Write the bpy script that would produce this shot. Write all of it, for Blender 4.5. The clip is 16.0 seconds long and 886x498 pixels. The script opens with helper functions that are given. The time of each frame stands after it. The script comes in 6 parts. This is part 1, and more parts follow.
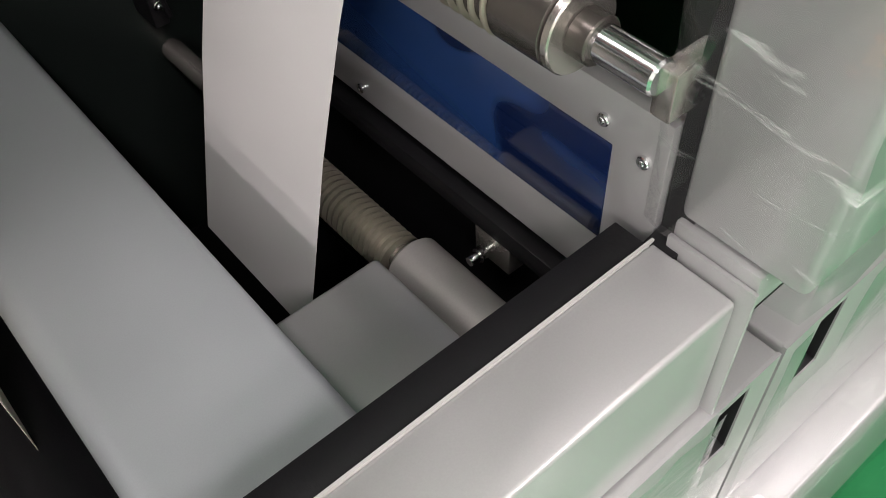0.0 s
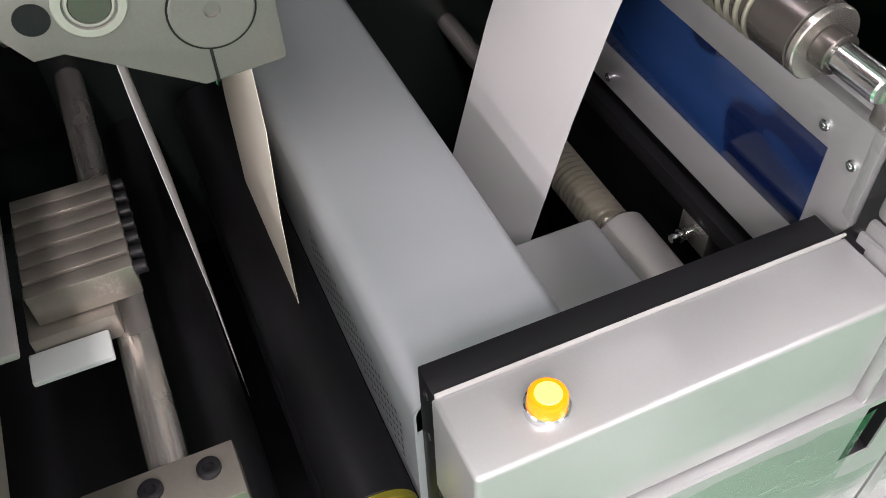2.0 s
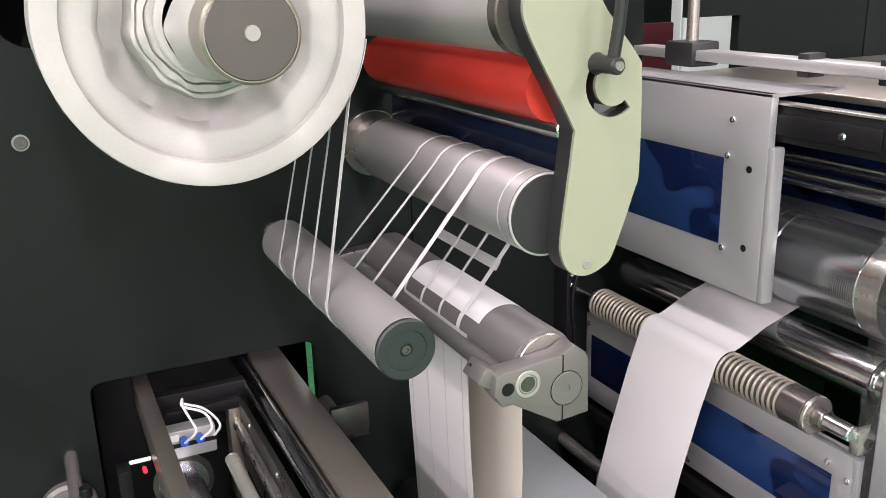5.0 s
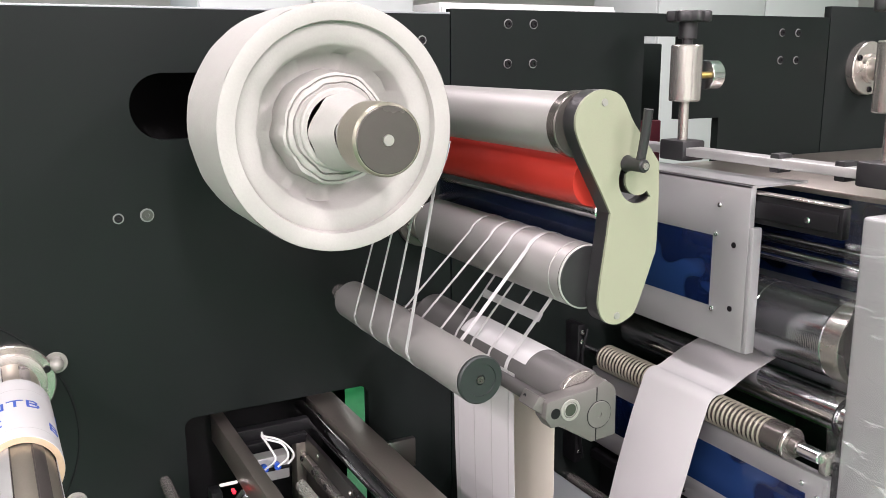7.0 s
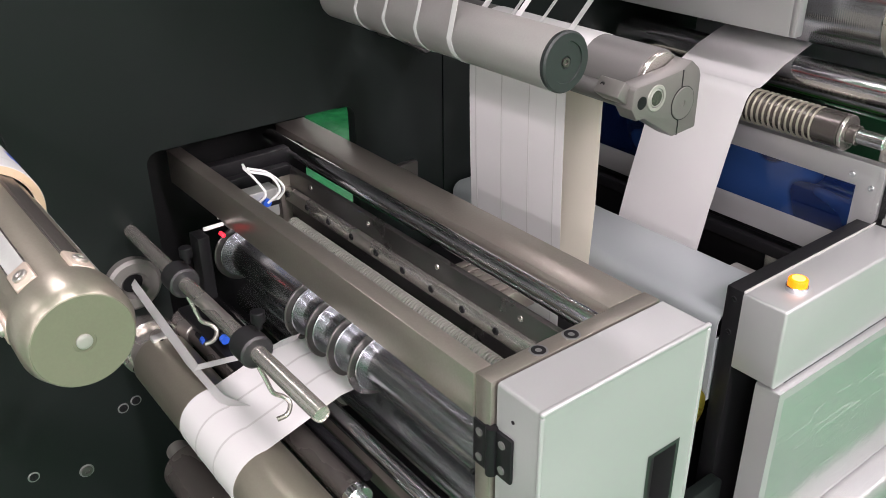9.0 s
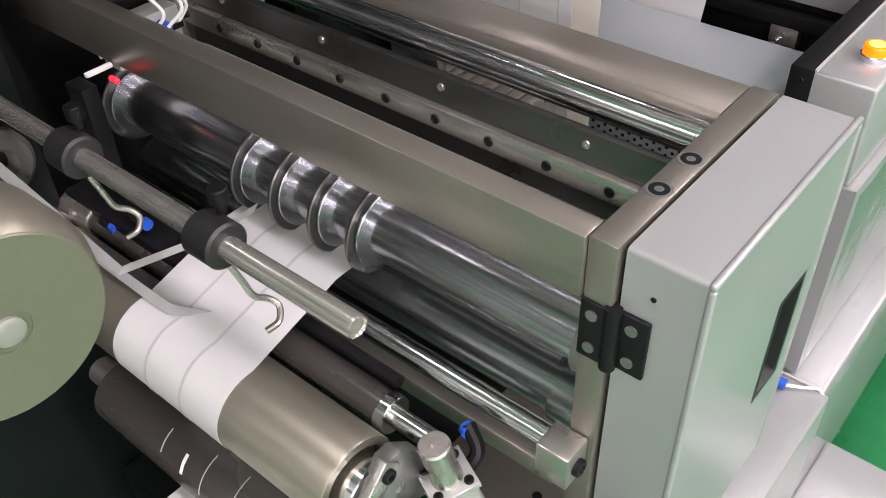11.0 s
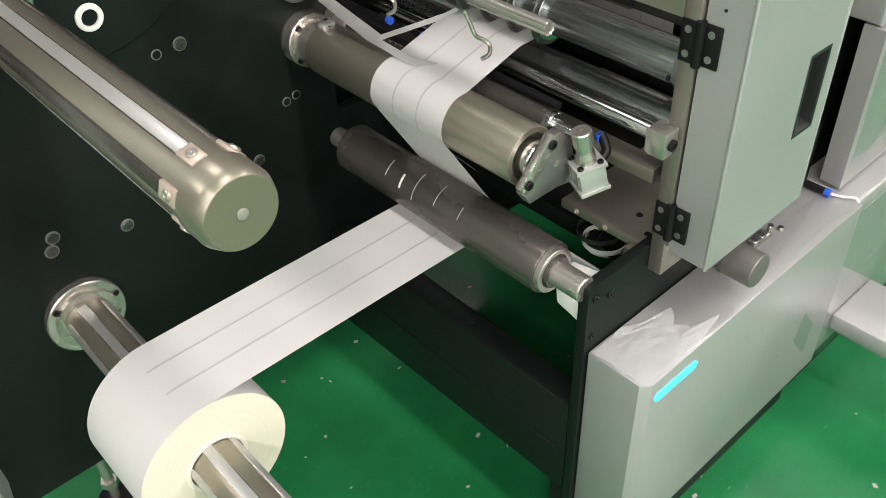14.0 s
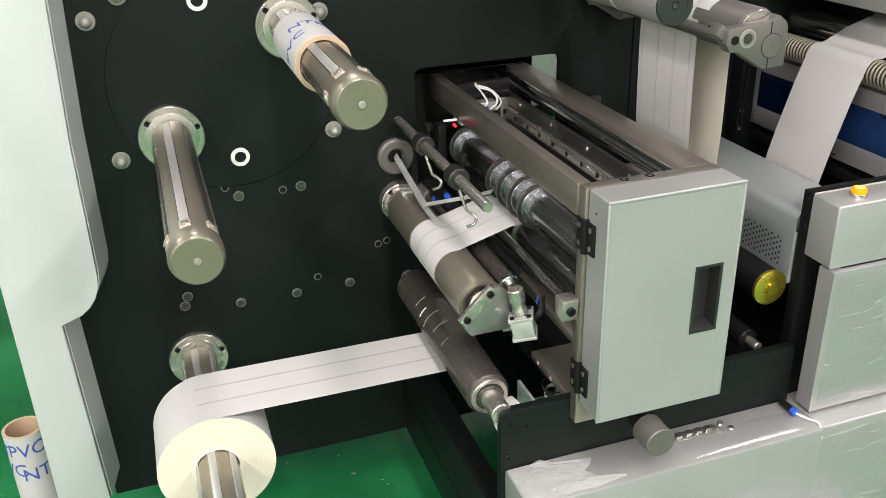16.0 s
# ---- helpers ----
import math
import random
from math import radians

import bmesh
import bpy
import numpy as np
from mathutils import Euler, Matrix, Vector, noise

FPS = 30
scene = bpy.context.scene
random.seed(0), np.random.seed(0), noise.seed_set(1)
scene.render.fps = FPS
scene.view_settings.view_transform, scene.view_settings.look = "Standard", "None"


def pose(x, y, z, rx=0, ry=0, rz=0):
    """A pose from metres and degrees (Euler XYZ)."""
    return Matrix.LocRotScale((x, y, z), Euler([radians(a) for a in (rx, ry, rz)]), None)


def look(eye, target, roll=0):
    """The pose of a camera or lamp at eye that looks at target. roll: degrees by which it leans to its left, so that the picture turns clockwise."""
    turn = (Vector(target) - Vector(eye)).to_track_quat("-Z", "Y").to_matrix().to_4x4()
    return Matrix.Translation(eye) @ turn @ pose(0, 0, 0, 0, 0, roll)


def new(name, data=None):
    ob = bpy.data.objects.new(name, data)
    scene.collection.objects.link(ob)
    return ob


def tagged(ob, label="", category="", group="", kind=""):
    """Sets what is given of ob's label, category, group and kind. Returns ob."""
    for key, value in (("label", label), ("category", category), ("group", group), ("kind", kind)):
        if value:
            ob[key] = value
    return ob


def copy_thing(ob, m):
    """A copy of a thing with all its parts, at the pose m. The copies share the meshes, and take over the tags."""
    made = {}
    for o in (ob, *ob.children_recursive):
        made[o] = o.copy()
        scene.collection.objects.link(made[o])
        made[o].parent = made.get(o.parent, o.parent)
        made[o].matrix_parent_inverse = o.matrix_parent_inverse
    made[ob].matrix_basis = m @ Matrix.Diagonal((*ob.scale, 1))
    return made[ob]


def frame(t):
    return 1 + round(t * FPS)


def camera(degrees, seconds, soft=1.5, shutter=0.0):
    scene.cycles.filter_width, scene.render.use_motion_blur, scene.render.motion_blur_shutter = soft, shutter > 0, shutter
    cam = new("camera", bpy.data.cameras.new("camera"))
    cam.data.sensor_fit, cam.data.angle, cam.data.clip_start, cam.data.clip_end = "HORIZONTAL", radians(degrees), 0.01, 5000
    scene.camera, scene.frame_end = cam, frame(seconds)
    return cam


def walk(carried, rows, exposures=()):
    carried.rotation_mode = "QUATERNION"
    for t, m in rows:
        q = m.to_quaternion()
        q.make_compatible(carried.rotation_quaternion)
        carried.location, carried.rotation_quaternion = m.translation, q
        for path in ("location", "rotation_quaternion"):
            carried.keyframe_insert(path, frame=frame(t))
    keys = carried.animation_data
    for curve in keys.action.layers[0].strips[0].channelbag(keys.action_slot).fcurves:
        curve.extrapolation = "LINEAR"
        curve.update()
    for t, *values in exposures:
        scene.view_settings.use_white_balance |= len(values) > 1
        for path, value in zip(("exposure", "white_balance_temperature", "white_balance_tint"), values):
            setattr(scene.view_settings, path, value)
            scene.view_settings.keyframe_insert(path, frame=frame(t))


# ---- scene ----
cam = camera(53.5, 16.0, soft=0.8)
PATH = [
    (0, (0.184, 0.213, 1.309), (0.979, 1.231, -0.218), -3.4),
    (0.5, (0.205, 0.223, 1.301), (0.876, 1.226, -0.294), -4.4),
    (1, (0.198, 0.209, 1.307), (0.777, 1.245, -0.303), -4.6),
    (1.5, (0.164, 0.175, 1.319), (0.654, 1.302, -0.259), -4.0),
    (2, (0.071, 0.126, 1.363), (0.586, 1.372, -0.115), -2.2),
    (2.5, (-0.055, 0.078, 1.416), (0.635, 1.416, 0.1), 0.4),
    (3, (-0.144, 0.035, 1.479), (0.679, 1.479, 0.366), 0.6),
    (3.5, (-0.184, -0.045, 1.523), (0.677, 1.501, 0.59), 0.5),
    (4, (-0.234, -0.153, 1.549), (0.605, 1.481, 0.757), -0.1),
    (4.5, (-0.284, -0.219, 1.569), (0.507, 1.484, 0.881), -1.0),
    (5, (-0.377, -0.247, 1.578), (0.437, 1.483, 0.989), -1.6),
    (7.5, (-0.619, -0.438, 1.635), (0.295, 1.289, 1.212), -0.1),
    (8, (-0.627, -0.393, 1.604), (0.275, 1.317, 1.093), -0.0),
    (8.5, (-0.695, -0.247, 1.547), (0.312, 1.335, 0.854), -0.6),
    (9, (-0.712, -0.122, 1.478), (0.368, 1.277, 0.543), -0.5),
    (9.5, (-0.642, 0.016, 1.399), (0.408, 1.308, 0.291), -2.0),
    (12, (-0.73, 0.184, 1.339), (0.449, 1.115, 0.019), -2.1),
    (12.5, (-0.835, 0.094, 1.331), (0.32, 1.047, 0.005), -1.3),
    (13, (-0.935, -0.005, 1.365), (0.16, 1.029, 0.049), -2.5),
    (13.5, (-1.032, -0.068, 1.372), (0.017, 1.043, 0.081), -3.3),
    (14, (-1.097, -0.125, 1.387), (-0.091, 1.04, 0.11), -2.7),
    (14.5, (-1.038, -0.25, 1.402), (-0.17, 1.085, 0.192), -3.0),
    (15, (-0.975, -0.378, 1.422), (-0.236, 1.118, 0.319), -1.8),
    (15.5, (-0.956, -0.544, 1.452), (-0.31, 1.084, 0.488), -1.7),
    (16, (-0.866, -0.715, 1.485), (-0.3, 0.998, 0.621), -1.6),
]
EXPOSURE, TINT = -0.15, 30.0
EXPOSURES = ((0.0, -0.10), (1.0, -0.10), (2.0, 0.22), (2.5, 0.30), (4.5, 0.40), (8.5, 0.32), (9.5, 0.18), (12.0, -0.02), (13.0, -0.06), (14.0, -0.06), (16.0, -0.02))
walk(cam, [(t, look(eye, target, roll)) for t, eye, target, roll in PATH],
     [(t, EXPOSURE + e, 6500 + (200 if t < 1.5 else 220 if t > 13.5 else 0), TINT + (-4 if t < 1.5 else 3 if 2.2 < t < 9 else 4 if t == 12.0 else -7 if t > 13.5 else 0)) for t, e in EXPOSURES])

# ---- world, hall lamps, exposure ----
world = bpy.data.worlds.new("hall_air")
scene.world = world
world.use_nodes = True
wbg = world.node_tree.nodes["Background"]
wbg.inputs[0].default_value = (0.92, 0.97, 1.0, 1)
wbg.inputs[1].default_value = 0.12


def hall_lamp(x, y, z, sx, sy, power):
    d = bpy.data.lights.new("tube_lamp_light", "AREA")
    d.shape, d.size, d.size_y, d.energy = "RECTANGLE", sx, sy, power
    d.color = (1.0, 0.98, 0.94)
    ob = new("tube_lamp_light", d)
    ob.matrix_world = pose(x, y, z)
    return ob


LAMPS = [(x, y, w * f) for y, w in ((-5.0, 130), (-2.6, 108), (-0.2, 34), (2.6, 40)) for x, f in ((-6.0, 1.15), (-3.4, 1.15), (-0.6, 1.1), (2.2, 1.15)) if x > -6 or y < 1]
for lx, ly, lw in LAMPS:
    hall_lamp(lx, ly, 3.74, 0.3, 1.5, lw)


# ---- materials ----
MATS = {}


def nodes_of(name):
    m = bpy.data.materials.new(name)
    m.use_nodes = True
    MATS[name] = m
    nt = m.node_tree
    return m, nt, nt.nodes["Principled BSDF"]


def surface(name, colour, rough=0.5, metal=0.0, var=0.12, scale=14.0, fine=260.0, bump=0.06, rough_var=0.12,
            coat=0.0, stretch=(1, 1, 1), fine_var=0.06, spec=0.5, distance=0.0012):
    """Paint, metal or paper: a base colour broken up by broad stains and fine grain, with relief."""
    m, nt, b = nodes_of(name)
    N, L = nt.nodes.new, nt.links.new
    tc = N("ShaderNodeTexCoord")
    mp = N("ShaderNodeMapping")
    mp.inputs["Scale"].default_value = stretch
    L(tc.outputs["Object"], mp.inputs[0])
    broad, grain = N("ShaderNodeTexNoise"), N("ShaderNodeTexNoise")
    broad.inputs["Scale"].default_value, broad.inputs["Detail"].default_value = scale, 5
    grain.inputs["Scale"].default_value, grain.inputs["Detail"].default_value = fine, 3
    L(mp.outputs[0], broad.inputs[0])
    L(mp.outputs[0], grain.inputs[0])
    rnd = N("ShaderNodeObjectInfo")
    a = N("ShaderNodeMath")
    a.operation = "MULTIPLY_ADD"
    L(broad.outputs[0], a.inputs[0])
    a.inputs[1].default_value, a.inputs[2].default_value = 2 * var, 1 - var
    c = N("ShaderNodeMath")
    c.operation = "MULTIPLY_ADD"
    L(grain.outputs[0], c.inputs[0])
    c.inputs[1].default_value, c.inputs[2].default_value = 2 * fine_var, -fine_var
    s = N("ShaderNodeMath")
    s.operation = "ADD"
    L(a.outputs[0], s.inputs[0])
    L(c.outputs[0], s.inputs[1])
    mul = N("ShaderNodeVectorMath")
    mul.operation = "SCALE"
    mul.inputs[0].default_value = colour
    L(s.outputs[0], mul.inputs["Scale"])
    L(mul.outputs[0], b.inputs["Base Color"])
    r = N("ShaderNodeMath")
    r.operation = "MULTIPLY_ADD"
    L(broad.outputs[0], r.inputs[0])
    r.inputs[1].default_value, r.inputs[2].default_value = 2 * rough_var, rough - rough_var
    L(r.outputs[0], b.inputs["Roughness"])
    b.inputs["Metallic"].default_value = metal
    b.inputs["Coat Weight"].default_value = coat
    b.inputs["Coat Roughness"].default_value = 0.15
    b.inputs["Specular IOR Level"].default_value = spec
    if bump:
        bp = N("ShaderNodeBump")
        bp.inputs["Strength"].default_value, bp.inputs["Distance"].default_value = bump, distance
        L(grain.outputs[0], bp.inputs["Height"])
        L(bp.outputs[0], b.inputs["Normal"])
    return m


def glow(name, colour, power):
    m, nt, b = nodes_of(name)
    b.inputs["Base Color"].default_value = (*colour, 1)
    b.inputs["Emission Color"].default_value = (*colour, 1)
    b.inputs["Emission Strength"].default_value = power
    b.inputs["Roughness"].default_value = 0.25
    return m


def clear(name, colour, alpha, rough=0.06, bump=0.0, scale=20.0, distort=1.5):
    """Thin clear sheet: gloss over a see-through tint, with soft waves."""
    m, nt, b = nodes_of(name)
    b.inputs["Base Color"].default_value = (*colour, 1)
    b.inputs["Roughness"].default_value = rough
    b.inputs["Alpha"].default_value = alpha
    if bump:
        tc, n, bp = nt.nodes.new("ShaderNodeTexCoord"), nt.nodes.new("ShaderNodeTexNoise"), nt.nodes.new("ShaderNodeBump")
        n.inputs["Scale"].default_value, n.inputs["Distortion"].default_value, n.inputs["Detail"].default_value = scale, distort, 3
        bp.inputs["Strength"].default_value, bp.inputs["Distance"].default_value = bump, 0.01
        nt.links.new(tc.outputs["Object"], n.inputs[0])
        nt.links.new(n.outputs[0], bp.inputs["Height"])
        nt.links.new(bp.outputs[0], b.inputs["Normal"])
    return m


def blue_window():
    """Dark blue acrylic, protective film half lifted: two blues with a wandering edge, reflections painted in."""
    m, nt, b = nodes_of("blue_acrylic")
    N, L = nt.nodes.new, nt.links.new
    tc, mp, n = N("ShaderNodeTexCoord"), N("ShaderNodeMapping"), N("ShaderNodeTexNoise")
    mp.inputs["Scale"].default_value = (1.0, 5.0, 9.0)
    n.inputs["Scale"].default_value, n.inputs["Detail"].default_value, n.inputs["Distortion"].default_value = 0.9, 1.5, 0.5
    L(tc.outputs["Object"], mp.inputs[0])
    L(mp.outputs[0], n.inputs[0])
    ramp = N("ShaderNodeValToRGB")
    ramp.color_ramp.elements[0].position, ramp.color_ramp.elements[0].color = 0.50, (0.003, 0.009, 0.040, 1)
    # paler blue: clinging film, plus light reflections put into the colour
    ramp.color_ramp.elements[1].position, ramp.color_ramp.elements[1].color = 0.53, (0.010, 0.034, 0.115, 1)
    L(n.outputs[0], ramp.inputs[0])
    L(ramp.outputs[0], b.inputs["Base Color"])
    b.inputs["Roughness"].default_value = 0.08
    b.inputs["Coat Weight"].default_value = 0.4
    bp = N("ShaderNodeBump")
    bp.inputs["Strength"].default_value, bp.inputs["Distance"].default_value = 0.25, 0.004
    L(n.outputs[0], bp.inputs["Height"])
    L(bp.outputs[0], b.inputs["Normal"])
    return m


def film_sheet():
    """Clear protective film: see-through with a wet gloss, wrinkled, with milky creases."""
    m, nt, b = nodes_of("clear_wrapping_film")
    N, L = nt.nodes.new, nt.links.new
    tc, mp, n, w = N("ShaderNodeTexCoord"), N("ShaderNodeMapping"), N("ShaderNodeTexNoise"), N("ShaderNodeTexNoise")
    mp.inputs["Rotation"].default_value, mp.inputs["Scale"].default_value = (0.5, 0.4, 0.7), (1.0, 1.3, 10.0)
    n.inputs["Scale"].default_value, n.inputs["Detail"].default_value, n.inputs["Distortion"].default_value = 9, 6, 1.2
    w.inputs["Scale"].default_value, w.inputs["Detail"].default_value, w.inputs["Distortion"].default_value = 11, 2, 1.8
    L(tc.outputs["Object"], mp.inputs[0])
    L(mp.outputs[0], n.inputs[0])
    L(tc.outputs["Object"], w.inputs[0])
    r = N("ShaderNodeMapRange")
    r.inputs["From Min"].default_value, r.inputs["From Max"].default_value = 0.60, 0.74
    r.inputs["To Min"].default_value, r.inputs["To Max"].default_value = 0.02, 0.42
    L(n.outputs[0], r.inputs["Value"])
    bp, bp2 = N("ShaderNodeBump"), N("ShaderNodeBump")
    bp.inputs["Strength"].default_value, bp.inputs["Distance"].default_value = 0.07, 0.004
    bp2.inputs["Strength"].default_value, bp2.inputs["Distance"].default_value = 0.10, 0.006
    L(n.outputs[0], bp.inputs["Height"])
    L(w.outputs[0], bp2.inputs["Height"])
    L(bp.outputs[0], bp2.inputs["Normal"])
    b.inputs["Base Color"].default_value = (0.80, 0.82, 0.81, 1)
    b.inputs["Roughness"].default_value = 0.2
    L(bp2.outputs[0], b.inputs["Normal"])
    tr, gl, lw, fr = N("ShaderNodeBsdfTransparent"), N("ShaderNodeBsdfGlossy"), N("ShaderNodeLayerWeight"), N("ShaderNodeMapRange")
    gl.inputs["Roughness"].default_value = 0.06
    fr.inputs["From Min"].default_value, fr.inputs["From Max"].default_value = 0.35, 1.0
    fr.inputs["To Min"].default_value, fr.inputs["To Max"].default_value = 0.05, 0.55
    L(lw.outputs["Facing"], fr.inputs["Value"])
    L(bp2.outputs[0], gl.inputs["Normal"])
    L(bp2.outputs[0], lw.inputs["Normal"])
    milky, wet = N("ShaderNodeMixShader"), N("ShaderNodeMixShader")
    L(r.outputs[0], milky.inputs[0])
    L(tr.outputs[0], milky.inputs[1])
    L(b.outputs[0], milky.inputs[2])
    L(fr.outputs[0], wet.inputs[0])
    L(milky.outputs[0], wet.inputs[1])
    L(gl.outputs[0], wet.inputs[2])
    L(wet.outputs[0], nt.nodes["Material Output"].inputs["Surface"])
    return m


GREY = surface("silver_grey_paint", (0.395, 0.40, 0.40), 0.37, 0.42, 0.09, 7, 900, 0.08, 0.10, coat=0.3, fine_var=0.05, distance=0.0004)
GREYB = surface("blue_grey_paint", (0.35, 0.378, 0.392), 0.38, 0.3, 0.10, 6, 900, 0.08, 0.10, coat=0.2, fine_var=0.05, distance=0.0004)
CLAD = surface("pale_cladding_paint", (0.50, 0.54, 0.53), 0.45, 0.1, 0.05, 4, 800, 0.08, 0.05, fine_var=0.04, distance=0.0004)
DARK = surface("black_green_paint", (0.0076, 0.0106, 0.0098), 0.38, 0.0, 0.25, 3, 700, 0.12, 0.08, fine_var=0.15, distance=0.0005, spec=0.16)
BLACK = surface("black_oxide_steel", (0.008, 0.008, 0.009), 0.44, 0.05, 0.25, 12, 500, 0.12, 0.1, fine_var=0.15, spec=0.22)
PLASTIC = surface("black_plastic", (0.018, 0.018, 0.019), 0.42, 0.0, 0.2, 20, 600, 0.1, 0.08)
STEEL = surface("nickel_plated_steel", (0.50, 0.475, 0.44), 0.27, 0.85, 0.08, 6, 350, 0.02, 0.04, fine_var=0.03)
FRAME = surface("dull_nickel_frame", (0.30, 0.274, 0.240), 0.33, 0.75, 0.12, 7, 320, 0.14, 0.09, fine_var=0.08)
CHROME = surface("polished_chrome", (0.74, 0.74, 0.75), 0.17, 1.0, 0.04, 5, 120, 0.0, 0.02, fine_var=0.02)
OLIVE = surface("hard_anodised_roller", (0.34, 0.315, 0.255), 0.34, 0.75, 0.1, 8, 420, 0.12, 0.08, stretch=(1, 0.6, 1))
OLIVED = surface("hard_anodised_dark_roller", (0.115, 0.105, 0.096), 0.27, 0.65, 0.14, 8, 420, 0.1, 0.08, stretch=(1, 0.6, 1))
ROLLGREY = surface("grey_anodised_roller", (0.40, 0.39, 0.375), 0.46, 0.5, 0.07, 8, 500, 0.1, 0.06)
CAPGREEN = surface("olive_anodised_cap", (0.175, 0.178, 0.125), 0.46, 0.45, 0.08, 10, 420, 0.1, 0.06)
ARMGREEN = surface("olive_green_arm_paint", (0.275, 0.29, 0.205), 0.5, 0.15, 0.05, 6, 500, 0.08, 0.05)
PAPER = surface("white_label_paper", (0.54, 0.54, 0.537), 0.6, 0.0, 0.03, 6, 700, 0.05, 0.05, fine_var=0.02, spec=0.3)
WASTE = surface("wound_waste_paper", (0.385, 0.376, 0.355), 0.65, 0.0, 0.06, 10, 300, 0.2, 0.05, fine_var=0.05, spec=0.25)
CREAM = surface("cream_backing_paper", (0.74, 0.70, 0.60), 0.55, 0.0, 0.04, 5, 500, 0.06, 0.05, fine_var=0.03, spec=0.3)
EDGE = surface("cream_roll_edge", (0.66, 0.625, 0.52), 0.7, 0.0, 0.05, 8, 900, 0.25, 0.04, fine_var=0.06, spec=0.2)
GAPGREY = surface("grey_slit_line", (0.42, 0.42, 0.41), 0.6, 0.0, 0.08, 20, 300, 0.0, 0.05)
CARD = surface("brown_card_core", (0.50, 0.37, 0.25), 0.8, 0.0, 0.1, 20, 300, 0.15, 0.05, spec=0.2)
BLUEINK = surface("blue_print", (0.03, 0.09, 0.42), 0.5, 0.0, 0.1, 20, 300, 0.0, 0.05)
RED = surface("red_rubber", (0.52, 0.035, 0.022), 0.4, 0.0, 0.12, 7, 400, 0.1, 0.08)
BRASS = surface("brass", (0.62, 0.45, 0.15), 0.3, 1.0, 0.1, 20, 300, 0.05, 0.08)
YELLOW = surface("yellow_anodised_end", (0.50, 0.42, 0.05), 0.28, 0.85, 0.1, 20, 300, 0.05, 0.08)
ALU = surface("bare_aluminium", (0.52, 0.525, 0.51), 0.36, 0.6, 0.08, 16, 420, 0.1, 0.08)
PINK = surface("copper_toned_key", (0.60, 0.50, 0.42), 0.38, 0.5, 0.1, 20, 300, 0.05, 0.08)
WHITEPL = surface("white_plastic", (0.78, 0.78, 0.77), 0.4, 0.0, 0.04, 20, 300, 0.03, 0.05)
BLUEPL = surface("blue_plastic_fitting", (0.02, 0.10, 0.55), 0.35, 0.0, 0.1, 20, 300, 0.03, 0.05)
BRKT = surface("grey_anodised_bracket", (0.135, 0.130, 0.121), 0.40, 0.3, 0.10, 10, 500, 0.1, 0.06)
ARBOR = surface("ground_arbor_steel", (0.40, 0.41, 0.43), 0.24, 0.95, 0.06, 5, 300, 0.0, 0.02, fine_var=0.02)
GREYSTEEL = surface("dull_grey_steel", (0.30, 0.30, 0.295), 0.36, 0.8, 0.1, 14, 380, 0.03, 0.1)
KNIFE = surface("ground_knife_steel", (0.13, 0.125, 0.12), 0.3, 0.85, 0.15, 16, 300, 0.08, 0.1)
RIB = surface("worn_rib_edge", (0.33, 0.31, 0.25), 0.4, 0.6, 0.1, 20, 300, 0.05, 0.06)
RUBBERG = surface("dark_green_rubber", (0.014, 0.019, 0.018), 0.5, 0.0, 0.15, 14, 400, 0.1, 0.08)
# green of the iridescent reflection below the ribbed shaft, as a base colour
GREENSHEEN = surface("green_tube", (0.03, 0.30, 0.03), 0.3, 0.0, 0.1, 14, 400, 0.03, 0.05)
BLUEACR = blue_window()
NAVY = surface("navy_acrylic", (0.004, 0.008, 0.024), 0.16, 0.0, 0.15, 9, 200, 0.02, 0.04)
HALLWALL = surface("pale_hall_wall", (0.62, 0.62, 0.60), 0.8, 0.0, 0.06, 1.2, 60, 0.1, 0.05)
CEIL = surface("white_hall_ceiling", (0.75, 0.75, 0.74), 0.8, 0.0, 0.04, 1.0, 60, 0.1, 0.05)
CABBLUE = surface("blue_cabinet_paint", (0.06, 0.18, 0.55), 0.4, 0.0, 0.06, 3, 200, 0.03, 0.05)
ZINC = surface("dull_zinc", (0.30, 0.30, 0.27), 0.42, 0.35, 0.1, 20, 300, 0.05, 0.08)
MATROLL = surface("matt_dark_roller", (0.115, 0.112, 0.108), 0.5, 0.25, 0.08, 8, 500, 0.08, 0.06)
MAROON = surface("maroon_panel", (0.12, 0.02, 0.03), 0.5, 0.0, 0.1, 5, 200, 0.03, 0.05)


def grooved(name, colour, rough, pitch):
    """Dark metal cylinder cut with fine rings along its axis."""
    m = surface(name, colour, rough, 0.9, 0.2, 8, 420, 0.0, 0.1)
    nt = m.node_tree
    tc, w, bp = nt.nodes.new("ShaderNodeTexCoord"), nt.nodes.new("ShaderNodeTexWave"), nt.nodes.new("ShaderNodeBump")
    w.bands_direction = "Y"
    w.inputs["Scale"].default_value, w.inputs["Distortion"].default_value = 0.314 / pitch, 0.4
    bp.inputs["Strength"].default_value, bp.inputs["Distance"].default_value = 0.12, 0.0006
    nt.links.new(tc.outputs["Object"], w.inputs[0])
    nt.links.new(w.outputs[1], bp.inputs["Height"])
    nt.links.new(bp.outputs[0], nt.nodes["Principled BSDF"].inputs["Normal"])
    return m


